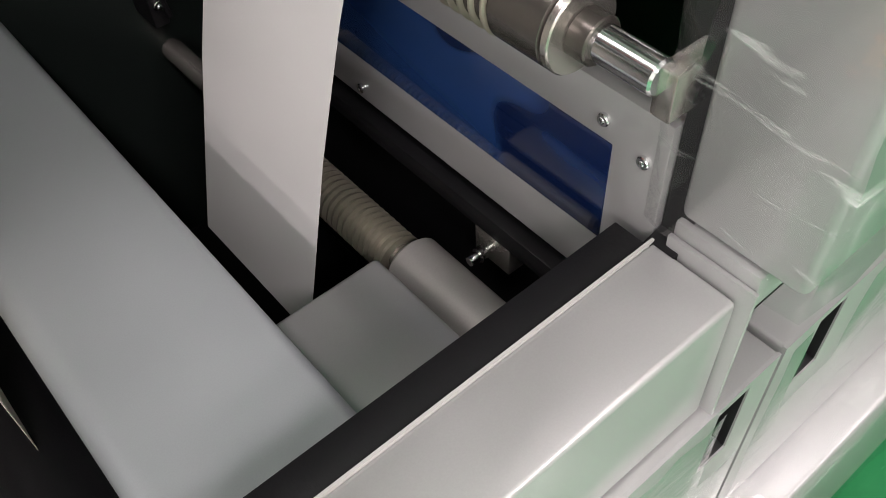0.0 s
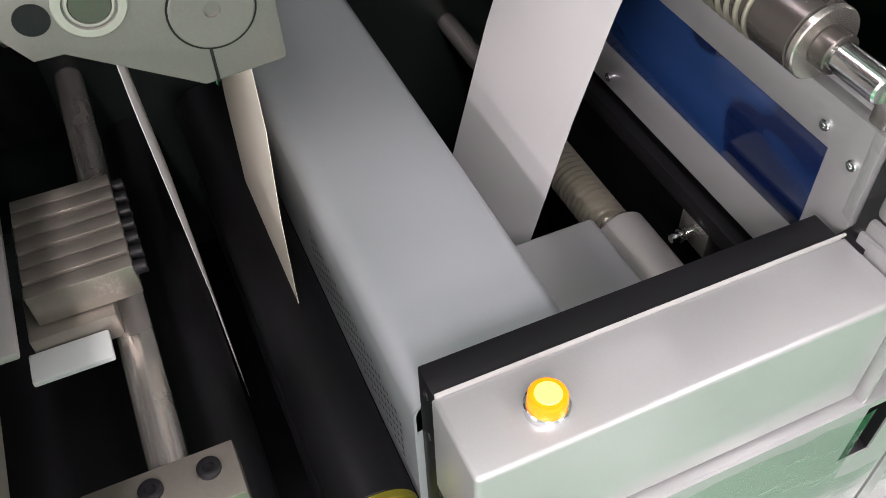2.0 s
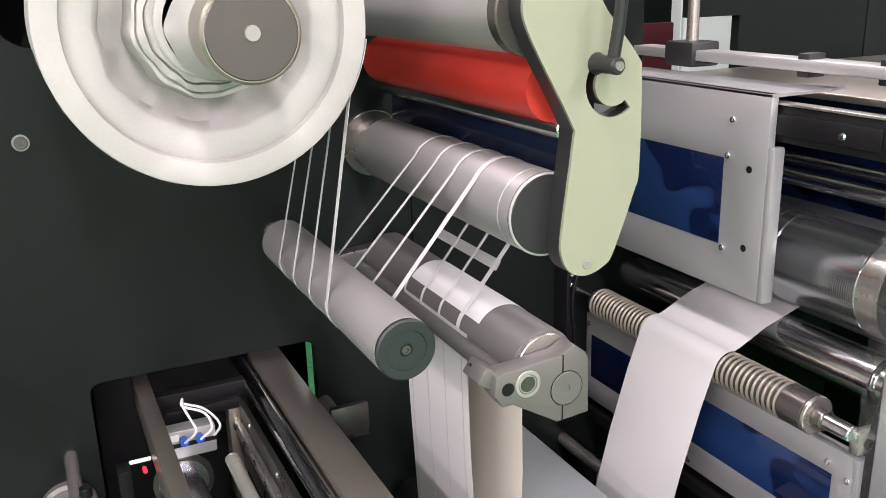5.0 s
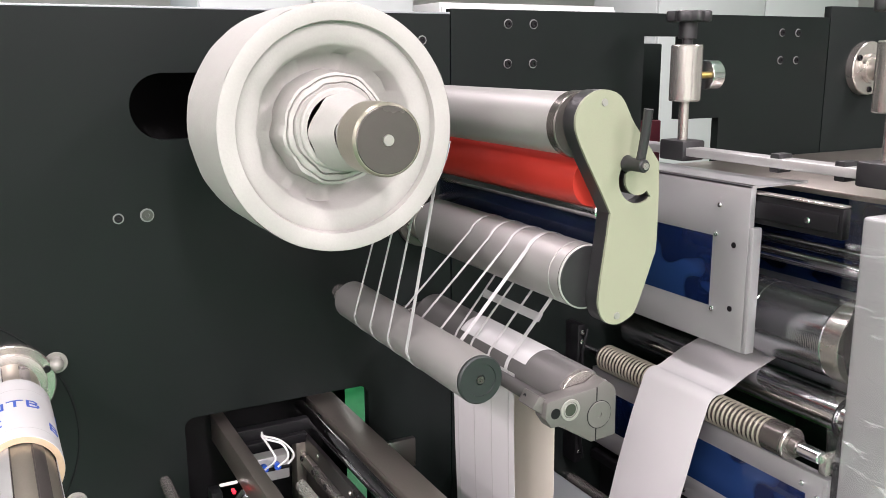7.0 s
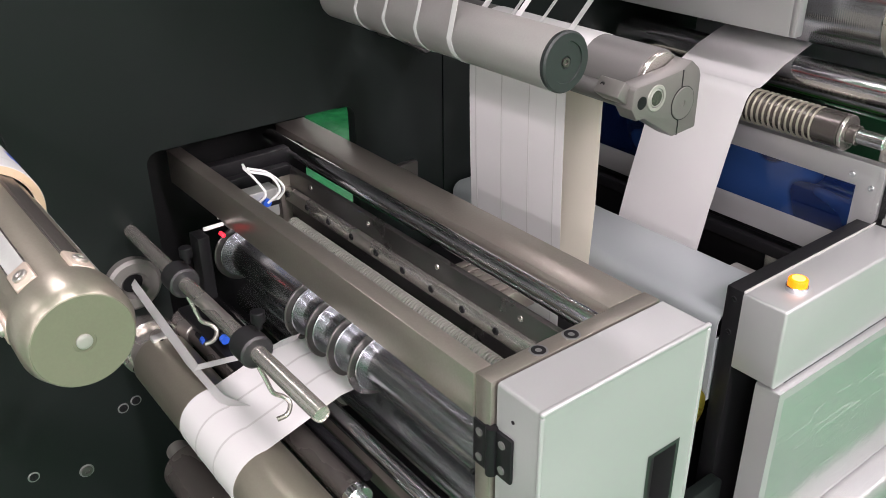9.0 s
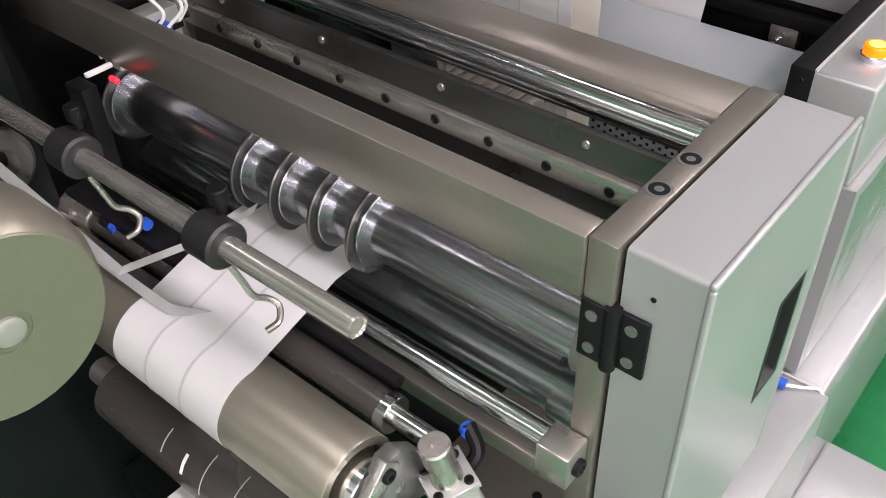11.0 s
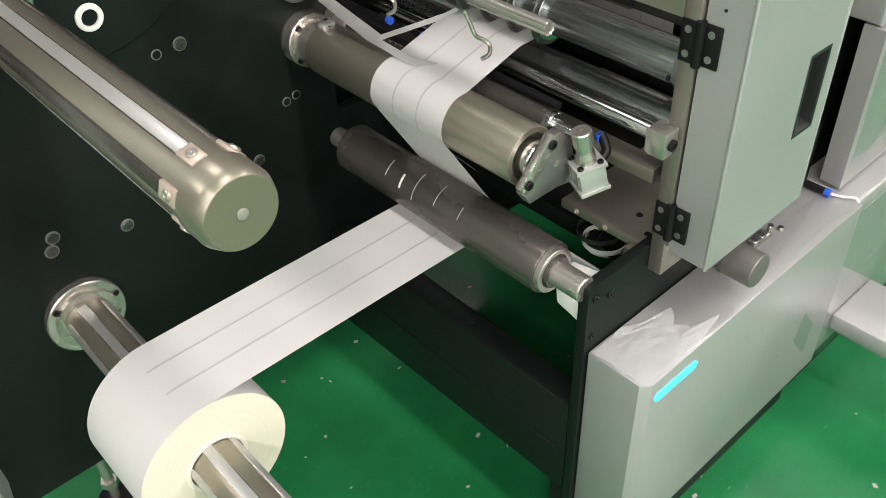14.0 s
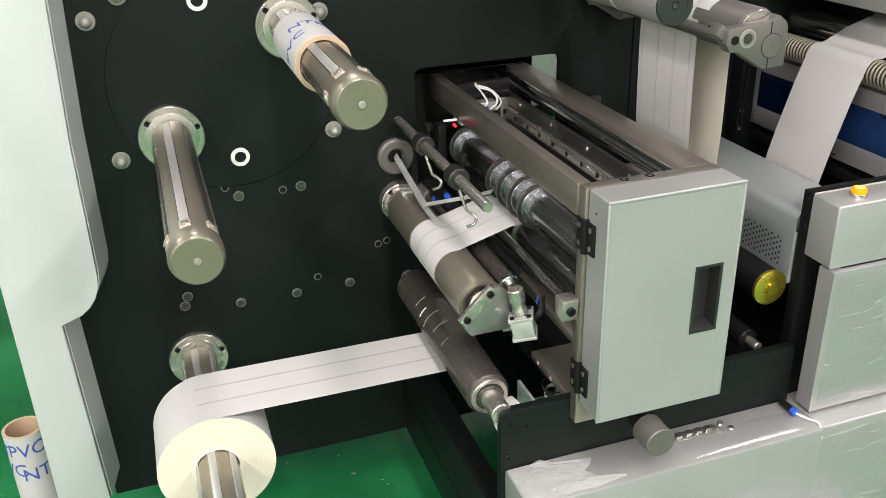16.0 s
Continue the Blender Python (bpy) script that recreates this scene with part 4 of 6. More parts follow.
for nm2 in (0,):
    d0, d1 = -0.039, -0.018
    o = [(HX0, HZ0), (HX1, HZ0), (HX1, HZ1), (HX0, HZ1)]
    i2 = [(HX0 + 0.012, HZ0 + 0.012), (HX1 - 0.006, HZ0 + 0.012), (HX1 - 0.006, HZ1 - 0.006), (HX0 + 0.012, HZ1 - 0.006)]
    va = [pocket.verts.new((u, d0 - 0.0015, v)) for u, v in [(HX0 - 0.002, HZ0 - 0.002), (HX1 + 0.002, HZ0 - 0.002), (HX1 + 0.002, HZ1 + 0.002), (HX0 - 0.002, HZ1 + 0.002)]]
    vb = [pocket.verts.new((u, d0 - 0.0015, v)) for u, v in [(HX0 + 0.003, HZ0 + 0.003), (HX1 - 0.003, HZ0 + 0.003), (HX1 - 0.003, HZ1 - 0.003), (HX0 + 0.003, HZ1 - 0.003)]]
    vc = [pocket.verts.new((u, d1, v)) for u, v in i2]
    for p, q in ((va, vb), (vb, vc)):
        for k in range(4):
            pocket.faces.new((p[k], p[(k + 1) % 4], q[(k + 1) % 4], q[k]))
    pocket.faces.new(vc)
part("handle_recess", pocket, PLASTIC, cover, "black sunken plastic handle", smooth=0)
part("screw", lathe([(-0.0005, 0.003), (0.002, 0.003)], 0, 0.30, axis="x", y=0.0, n=12), BLACK, cover).location = (-0.117, 0, 0)
for zz in (0.306, 0.052):
    h = part("hinge", box(-0.119, -0.1145, -0.006, 0.0175, zz - 0.026, zz + 0.026, 0.0015), BLACK, cover, "black plastic hinge")
    part("knuckle", lathe([(zz - 0.028, 0.006), (zz + 0.028, 0.006)], -0.1195, 0, axis="z", y=0.020, n=20), BLACK, h)
    part("leaf", box(-0.1225, -0.1195, 0.023, 0.0435, zz - 0.026, zz + 0.026, 0.001), BLACK, h)
    for u in (-0.015, 0.015):
        part("hinge_screw", lathe([(-0.1202, 0.0045), (-0.1186, 0.0045)], 0, zz + u, axis="x", y=0.006, n=14), GREYSTEEL, h)
        part("hinge_screw", lathe([(-0.1238, 0.0045), (-0.122, 0.0045)], 0, zz + u, axis="x", y=0.034, n=14), GREYSTEEL, h)
for dx in (-0.118,):
    for u in (0.004,):
        part("pin_hole", lathe([(dx + 0.002, 0.002), (dx + 0.0026, 0.002)], 0, 0.352, axis="x", y=-0.008 + u, n=12), BLACK, cover)

# adjusting knob below the cover
knob = thing("adjusting_knob", "dark round knurled adjusting knob on a stem", "knob", at=(-0.171, 0.384, 0.565))
part("stem", rod(0, 0, 0.008, -0.06, 0.0), STEEL, knob)
part("stem_block", box(-0.014, 0.014, -0.045, -0.025, -0.012, 0.012, 0.002), BLACK, knob)
part("grip", lathe([(-0.060, 0.024), (-0.062, 0.0265), (-0.106, 0.0265), (-0.108, 0.025), (-0.108, 0.004)], 0, 0, n=48), BRKT, knob)

# hook rod with collars, hooks and the waste strips through a ring
rodt = thing("guide_rod", "bright steel rod carrying two collars with wire hooks", "guide rod", at=(-0.390, 0.49, 0.936))
part("bar", lathe([(0.002, 0.0075), (0.0, 0.0085), (0.002, 0.0094), (0.51, 0.0094)], 0, 0, n=32), STEEL, rodt)
for yy in (0.150, 0.340):
    c = part("collar", lathe([(yy - 0.016, 0.017), (yy - 0.014, 0.0195), (yy + 0.014, 0.0195), (yy + 0.016, 0.017)], 0, 0, n=32), PLASTIC, rodt, "black plastic collar")
    part("thumb_screw", lathe([(0.019, 0.004), (0.028, 0.004), (0.028, 0.008), (0.040, 0.008), (0.041, 0.007)], 0.012, 0, axis="z", y=yy, n=18), BLACK, c)
    part("hook", tube([(0.002, yy - 0.002, -0.018), (0.008, yy - 0.010, -0.042), (0.012, yy - 0.016, -0.058), (0.022, yy - 0.020, -0.066), (0.026, yy - 0.027, -0.073), (0.018, yy - 0.034, -0.080), (0.006, yy - 0.032, -0.083)], 0.0029), STEEL, c, "bent bright wire hook")
eye = thing("guide_ring", "grey plastic ring round a hole in the machine plate", "ring", at=(-0.402, WY, 0.860))
part("ring", lathe([(0.0, 0.039), (-0.012, 0.039), (-0.016, 0.034), (-0.016, 0.020), (-0.010, 0.0155), (0.0, 0.015), (0.0, 0.039)], 0, 0, n=48, caps=False), BRKT, eye)
part("hole", lathe([(-0.002, 0.0155), (-0.001, 0.0155)], 0, 0, n=32), BLACK, eye)
for k, pth in enumerate(([(-0.402, 0.995, 0.862), (-0.400, 0.80, 0.823), (-0.33, 0.742, 0.85), (-0.285, 0.735, 0.857)],
                         [(-0.402, 0.995, 0.857), (-0.398, 0.83, 0.815), (-0.395, 0.74, 0.807), (-0.37, 0.70, 0.80)])):
    st = thing("waste_strip", "narrow white paper edge strip pulled into the ring", "paper strip", "edge strips at the ring", at=(0, 0, 0))
    b = bmesh.new()
    prev = None
    for x, y, z in pth:
        cur = (b.verts.new((x - 0.003, y, z - 0.004)), b.verts.new((x + 0.003, y - 0.002, z + 0.005)))
        if prev:
            b.faces.new((prev[0], prev[1], cur[1], cur[0]))
        prev = cur
    bmesh.ops.solidify(b, geom=b.faces[:], thickness=0.0004)
    part("strip", b, PAPER, st)
for k, (x, y) in enumerate(((-0.335, 0.86), (-0.32, 0.80), (-0.345, 0.91))):
    f = thing("push_fitting", "blue-ended push-in air fitting behind the drive roller", "air fitting", "blue air fittings", at=(x, y, 0.81 - 0.012 * k))
    part("body", lathe([(0.0, 0.005), (0.018, 0.005)], 0, 0, n=16), BLACK, f)
    part("release_ring", lathe([(-0.008, 0.0062), (0.0, 0.0062)], 0, 0, n=16), BLUEPL, f)
vb = thing("valve_bar", "black air valve manifold behind the drive roller", "valve block", at=(-0.33, 0.86, 0.785))
part("body", box(-0.016, 0.016, -0.12, 0.135, -0.014, 0.012, 0.002), BLACK, vb)

# ---- base cabinet ----
base = thing("base_cabinet", "silver-grey painted machine base with a lit blue strip", "base cabinet", at=(-0.404, 0.282, 0.0))
bb = plate([(0.0, 0.101), (0.0, 0.012), (0.014, 0.0), (0.578, 0.0), (0.578, 0.101)], 0.122, 0.496, axis="z", bevel=0.0045)
part("front_box", bb, GREY, base)
strip = plate(rounded(0.022, 0.118, 0.455, 0.471, 0.0078, 8), -0.002, 0.001)
part("light_strip", strip, CYAN, base, "lit cyan light strip")
part("plinth", box(0.02, 0.56, 0.03, 0.09, 0.0, 0.122, 0.002), BLACK, base)
tf0 = bmesh.new()
trows = []
for i in range(14):
    trows.append([])
    for j in range(9):
        u, v = 0.165 * i / 13, 0.004 + 0.09 * j / 8
        u *= 0.62 + 0.55 * noise.noise((0.3, j * 0.8, 4.0)) + 0.25 * (j < 4)
        trows[-1].append(tf0.verts.new((u + 0.002, v, 0.4975 + 0.010 * abs(noise.noise((u * 42, v * 60, 2.0))))))
for p, q in zip(trows, trows[1:]):
    for j in range(8):
        tf0.faces.new((p[j], p[j + 1], q[j + 1], q[j]))
part("torn_film", tf0, TORN, base, "torn clear protective film", smooth=25)
base2 = thing("base_cabinet", "silver-grey painted machine base wrapped in clear film", "base cabinet", at=(0.177, 0.29, 0.0))
bb = box(0, 1.9, 0.0, 0.113, 0.125, 0.494, 0)
bevelled(bb, 0.007, 3, [e for e in bb.edges if min(v.co.z for v in e.verts) > 0.4])
part("front_box", bb, GREY, base2)
part("plinth", box(0.02, 1.88, 0.03, 0.10, 0.0, 0.125, 0.002), BLACK, base2)
fb = bmesh.new()
rows = []
for i in range(40):
    rows.append([])
    for j, (yy, zz) in enumerate(((0.06, 0.497), (0.02, 0.4985), (-0.001, 0.494), (-0.004, 0.47), (-0.003, 0.38), (-0.005, 0.26), (-0.003, 0.12))):
        x = -0.27 + i * 0.045
        o = 0.006 * noise.noise((x * 16, zz * 20, 3.0)) + 0.002
        rows[-1].append(fb.verts.new((x, yy - max(o, 0), zz + max(o, 0) * 0.5)))
for p, q in zip(rows, rows[1:]):
    for j in range(6):
        fb.faces.new((p[j], p[j + 1], q[j + 1], q[j]))
part("wrapping_film", fb, FILM, base2, "crumpled clear wrapping film", smooth=80)
# black side frame behind the base
sf = thing("side_frame", "black painted steel frame plate of the machine", "frame plate", at=(-0.41, 0.385, 0.1))
part("front_plate", plate(rounded(0, 0.585, 0.0, 0.512, 0.012, 4), 0.0, 0.017, bevel=0.0015), DARK, sf)
for u, v in ((0.014, 0.490), (0.014, 0.420), (0.045, 0.478)):
    screw_head(sf, u, 0, v, 0.0055, 0.003, mat=BLACK)
screw_head(sf, 0.545, 0, 0.49, 0.005, 0.003, mat=BLACK)
low = plate([(0.018, 0.065), (0.605, 0.050), (0.605, 0.268), (0.018, 0.268)], 0.0, 0.046, axis="x", bevel=0.003)
part("end_beam", low, DARK, sf)
part("crease", box(-0.0012, 0.001, 0.02, 0.60, 0.154, 0.1555, 0.0004), BLACK, sf)
screw_head(sf, 0.024, 0.25, 0.268, 0.006, 0.001, axis="z", mat=BLACK)
part("leg", box(0.006, 0.04, 0.018, 0.05, -0.10, 0.07, 0.003), DARK, sf)
part("back_foot", box(0.53, 0.57, 0.02, 0.06, -0.1, 0.0, 0.003), DARK, sf)
cupw = thing("splash_guard", "white plastic splash guard behind the side frame", "guard", at=(-0.39, 0.404, 0.53))
gs = plate([(0.0, 0.0), (0.045, 0.012), (0.05, 0.062), (0.0, 0.072)], -0.008, 0.03, axis="x", bevel=0.003)
part("cup", gs, WHITEPL, cupw)
part("mounting_tab", box(-0.006, 0.02, -0.0015, 0.0, -0.02, 0.01, 0.0005), WHITEPL, cupw)
# drip tray end and film clip on the base
clip = thing("latch_bar", "small bright steel bar with clips on the base top", "latch", at=(-0.08, 0.352, 0.497))
part("bar", box(-0.055, 0.075, -0.010, 0.010, 0, 0.003, 0.001), STEEL, clip)
for k in range(5):
    part("clip", box(-0.03 + 0.02 * k, -0.018 + 0.02 * k, -0.006, 0.006, 0.003, 0.008, 0.001), CHROME, clip)
part("end_screw", lathe([(0.003, 0.005), (0.012, 0.005)], 0.082, 0, axis="z", y=0.0, n=16), CHROME, clip)
screwb = plug(0.022, 0.0, 0.005, CHROME, "bright screw on the base top")
screwb.matrix_basis = pose(0.02, 0.343, 0.4965, -90)
ftt = thing("push_fitting", "blue-ended push-in air fitting on the base top", "air fitting", "blue air fittings", at=(0.150, 0.345, 0.502))
part("body", lathe([(-0.004, 0.006), (0.03, 0.006)], 0, 0.002, n=16), BLACK, ftt)
part("release_ring", lathe([(-0.014, 0.0068), (-0.004, 0.0068)], 0, 0.002, n=16), BLUEPL, ftt)
part("hose", tube([(0, -0.014, 0.002), (0.012, -0.03, -0.002), (0.022, -0.05, -0.002), (0.026, -0.058, -0.03)], 0.0021), WHITEPL, ftt)

# ---- printing unit: front plates, doors and housings ----
fpl = thing("front_plate", "black machined steel front plate of the printing unit", "frame plate", at=(0.175, 0.403, 0.49))
part("low_plate", box(0, 0.312, 0, 0.025, 0, 0.415, 0.0012), BLACK, fpl)
part("tall_plate", plate([(0.3125, 0.0), (1.9, 0.0), (1.9, 0.90), (0.345, 0.90), (0.345, 0.78), (0.328, 0.74), (0.328, 0.70), (0.345, 0.66), (0.345, 0.60), (0.332, 0.56), (0.328, 0.50), (0.328, 0.418), (0.3125, 0.414)], -0.018, 0.003), BLACK, fpl)
for z in (0.40, 0.35):
    screw_head(fpl, -0.0, 0.0125, z, 0.004, 0.001, axis="x", mat=BLACK)

hs = thing("button_housing", "silver-grey painted box with a lit amber button", "housing", at=(0.174, 0.338, 0.79))
hb = plate([(0.0, 0.0), (0.318, 0.0), (0.318, 0.115), (0.0, 0.115)], 0.002, 0.0645)
bevelled(hb, 0.004, 3, [e for e in hb.edges if min(v.co.z for v in e.verts) > 0.1 or (abs(e.verts[0].co.x - e.verts[1].co.x) < 1e-6 and min(v.co.y for v in e.verts) < 0.01)])
part("body", hb, GREY, hs)
part("under_lip", box(0.03, 0.30, 0.004, 0.03, -0.012, 0.0, 0.002), BLACK, hs)
part("seam", plate([(0.002, 0.0635), (0.318, 0.0635), (0.318, 0.0655), (0.002, 0.0655)], 0.105, 0.1165, axis="z"), GAPGREY, hs)
lampb = thing("push_button", "lit amber push button with a chrome collar", "button", at=(0.234, 0.3665, 0.905))
part("collar", lathe([(0, 0.0145), (0.006, 0.0145), (0.0068, 0.0135)], 0, 0, axis="z", n=40), CHROME, lampb)
part("lens", lathe([(0.0068, 0.0125), (0.0145, 0.0125), (0.016, 0.0115), (0.0165, 0.009)], 0, 0, axis="z", n=40), AMBER, lampb, "glowing amber lens")
part("lens_core", lathe([(0.0166, 0.0085), (0.0172, 0.0078)], 0, 0, axis="z", n=32), AMBERCORE, lampb)

for k, (x0, x1, hx) in enumerate(((0.178, 0.569, 0.503), (0.575, 0.98, 0.620), (0.986, 1.5, 1.40))):
    dr = thing("lower_cabinet", "silver-grey painted cabinet front with sunken handle and film", "cabinet", "lower cabinets of the printing unit", at=(x0, 0.33, 0.50))
    w = x1 - x0
    hx -= x0
    pan = plate([(0, 0), (w, 0), (w, 0.285), (0, 0.285)], 0.0, 0.003, holes=[[(hx, 0.19), (hx + 0.034, 0.19), (hx + 0.034, 0.296 - 0.02), (hx, 0.276)]])
    part("door", pan, GREY, dr)
    part("rim", plate(rounded(0, w, 0, 0.2852, 0.003, 3), 0.003, 0.036, holes=[rounded(0.003, w - 0.003, 0.003, 0.282, 0.002, 2)]), GREY, dr)
    po = bmesh.new()
    va = [po.verts.new((u, 0.0015, v)) for u, v in ((hx, 0.19), (hx + 0.034, 0.19), (hx + 0.034, 0.276), (hx, 0.276))]
    vb2 = [po.verts.new((u, 0.034, v)) for u, v in ((hx + 0.008, 0.198), (hx + 0.03, 0.198), (hx + 0.03, 0.272), (hx + 0.008, 0.272))]
    for q in range(4):
        po.faces.new((va[q], va[(q + 1) % 4], vb2[(q + 1) % 4], vb2[q]))
    po.faces.new(vb2)
    part("handle_recess", po, BLACK, dr, "black sunken handle", smooth=0)
    fm = bmesh.new()
    rows = []
    for i in range(16):
        rows.append([])
        for j in range(8):
            x, z = 0.01 + (w - 0.02) * i / 15, 0.01 + 0.265 * j / 7
            rows[-1].append(fm.verts.new((x, -0.0015 - 0.004 * abs(noise.noise((x * 18 + k, z * 30, 1.0))), z)))
    for p, q in zip(rows, rows[1:]):
        for j in range(7):
            if not (hx - 0.01 < p[j].co.x < hx + 0.05 and p[j].co.z > 0.14):
                fm.faces.new((p[j], p[j + 1], q[j + 1], q[j]))
    part("wrapping_film", fm, FILM, dr, "wrinkled clear protective film", smooth=80)

uc = thing("upper_cover", "silver-grey painted upper cover wrapped in clear film", "cover", at=(0.5, 0.31, 0.915))
ub = box(0, 1.1, 0, 0.085, 0.012, 0.49, 0)
bevelled(ub, 0.006, 3)
part("body", ub, GREY, uc)
part("side_flap", box(-0.006, -0.0025, 0.022, 0.085, -0.14, 0.0, 0.001), GREY, uc)
lb = box(-0.002, 1.1, 0.024, 0.085, -0.02, 0.010, 0)
bevelled(lb, 0.003, 2)
part("lower_strip", lb, GREY, uc)
fm = bmesh.new()
rows = []
for i in range(30):
    rows.append([])
    for j, (x, y) in enumerate(((0.30, -0.004), (0.2, -0.005), (0.1, -0.004), (0.04, -0.005), (-0.004, -0.003), (-0.006, 0.03), (-0.006, 0.06), (-0.008, 0.09), (-0.004, 0.105))):
        z = 0.0 + 0.52 * i / 29
        o = 0.007 * noise.noise((x * 14 + y * 20, z * 16, 7.0))
        rows[-1].append(fm.verts.new((x - abs(o) * (j > 3), y - abs(o) * (j < 5), z)))
for p, q in zip(rows, rows[1:]):
    for j in range(8):
        fm.faces.new((p[j], p[j + 1], q[j + 1], q[j]))
part("wrapping_film", fm, FILM, uc, "wrinkled clear wrapping film", smooth=80)

tray = thing("tray_arm", "pale grey painted folded shelf fixed to the base front", "shelf", at=(0.22, 0.288, 0.175))
tp = plate([(0, 0.0), (0, -0.17)] + [(0.03 - 0.03 * math.cos(radians(a)), -0.17 - 0.03 * math.sin(radians(a))) for a in range(15, 91, 15)] + [(0.115 + 0.03 * math.sin(radians(a)), -0.17 - 0.03 * math.cos(radians(a))) for a in range(0, 91, 15)] + [(0.145, 0.0)], 0.0, 0.034, axis="z", bevel=0.004)
part("shelf_body", tp, GREY, tray)
part("bracket", box(0.05, 0.09, -0.10, 0.0, -0.05, 0.0, 0.003), GREY, tray)

# ---- grey chute with punched holes ----
ch = thing("chute_cover", "blue-grey painted chute cover with punched air holes", "cover", at=(0.17, 0.43, 0.72))
prof = [(0.0, 0.0), (0.0, 0.10)] + [(0.018 - 0.018 * math.cos(radians(a)), 0.122 + 0.018 * math.sin(radians(a))) for a in range(0, 91, 15)] + [(0.122, 0.140)] + [(0.122 + 0.01 * math.sin(radians(a)), 0.130 + 0.01 * math.cos(radians(a))) for a in range(15, 91, 25)] + [(0.134, 0.06)]
cb = bmesh.new()
rows = [[cb.verts.new((x, y, z)) for x, z in prof] for y in (0.0, 0.56)]
for j in range(len(prof) - 1):
    cb.faces.new((rows[0][j], rows[0][j + 1], rows[1][j + 1], rows[1][j]))
bmesh.ops.recalc_face_normals(cb, faces=cb.faces[:])
bmesh.ops.solidify(cb, geom=cb.faces[:], thickness=0.002)
part("sheet", cb, GREYB, ch, smooth=40)
hol = bmesh.new()
for i in range(26):
    for j in range(5):
        yy, zz = 0.03 + 0.0085 * i, 0.028 + 0.011 * j + (0.0055 if i % 2 else 0)
        hol.faces.new([hol.verts.new((-0.0008, yy + 0.0024 * math.cos(a * math.pi / 4), zz + 0.0024 * math.sin(a * math.pi / 4))) for a in range(8)])
bmesh.ops.solidify(hol, geom=hol.faces[:], thickness=0.0006)
tagged(part("air_holes", hol, BLACK, ch, "rows of punched holes"), kind="stuff")
part("front_flange", plate([(0.002, 0.0), (0.122, 0.0), (0.122, 0.138), (0.002, 0.10)], 0.0, 0.002), GREYB, ch)

# deep inside, between chute and printing unit
inn = thing("inner_roller", "dull steel roller deep inside the printing unit", "roller", at=(0.478, 0.43, 0.715))
part("body", rod(-0.030, 0.030, 0.027, 0.05, 0.167, 0.004), ROLLGREY, inn)
part("axle", rod(-0.03, 0.027, 0.012, 0.0, 0.57), STEEL, inn)
sp = []
for k in range(34):
    yy = 0.180 + 0.0075 * k
    sp += [(yy, 0.017), (yy + 0.001, 0.0215), (yy + 0.0024, 0.0215), (yy + 0.0034, 0.017)]
part("ribbed_sleeve", lathe(sp, -0.03, 0.024, n=28), RIB, inn, "ribbed dull grey sleeve")
ws = thing("inner_plate", "pale grey sheet guide deep inside the machine", "guide sheet", at=(0.31, 0.45, 0.768))
part("sheet", box(0.0, 0.106, 0.02, 0.146, 0.0, 0.012, 0.005, 3), GREY, ws)
part("bracket", box(0.0, 0.15, 0.0, 0.02, -0.10, 0.012, 0.002), BLACK, ws)
lk = thing("stop_block", "bare steel stop block with a set screw", "stop block", at=(0.500, 0.550, 0.770))
lk.scale = (0.8, 0.8, 0.8)
part("block", box(-0.008, 0.02, -0.03, 0.02, -0.02, 0.026, 0.0015), STEEL, lk)
part("set_screw", lathe([(-0.034, 0.005), (-0.030, 0.006), (-0.022, 0.006), (-0.022, 0.0085), (-0.014, 0.0085), (-0.014, 0.005), (-0.008, 0.005)], 0, -0.004, axis="x", y=0.0, n=18), CHROME, lk)
low_b = thing("inner_wall", "black inner wall of the printing unit", "frame plate", at=(0.52, 0.43, 0.5))
part("panel", box(0, 0.012, 0, 0.56, 0, 0.31, 0.001), BLACK, low_b)
part("ledge", box(-0.028, 0.0, 0.0, 0.56, 0.285, 0.305, 0.002), BLACK, low_b)
part("floor_plate", box(-0.36, 0.0, 0.0, 0.56, -0.02, 0.0, 0.002), BLACK, low_b)

# ---- blue windowed guards ----


def guard(name, x, y0, y1, z0, z1, wy0, wy1, wz0, wz1, lab, bolts, top=0.0):
    t = thing(name, lab, "guard", "blue windowed guards", at=(x, y0, z0))
    H, W = z1 - z0, y1 - y0
    fr = plate([(0, 0), (W, 0), (W, H), (0, H)], 0.0, 0.012, axis="x", holes=[[(wy0 - y0, wz0 - z0), (wy1 - y0, wz0 - z0), (wy1 - y0, wz1 - z0), (wy0 - y0, wz1 - z0)]], bevel=0.001)
    part("frame", fr, GREY, t)
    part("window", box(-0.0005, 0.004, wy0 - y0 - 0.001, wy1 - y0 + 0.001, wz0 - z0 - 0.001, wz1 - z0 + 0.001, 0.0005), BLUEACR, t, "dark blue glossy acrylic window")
    for u, v in bolts:
        screw_head(t, 0.0, u - y0, v - z0, 0.0045, 0.003, axis="x", mat=CHROME)
    return t


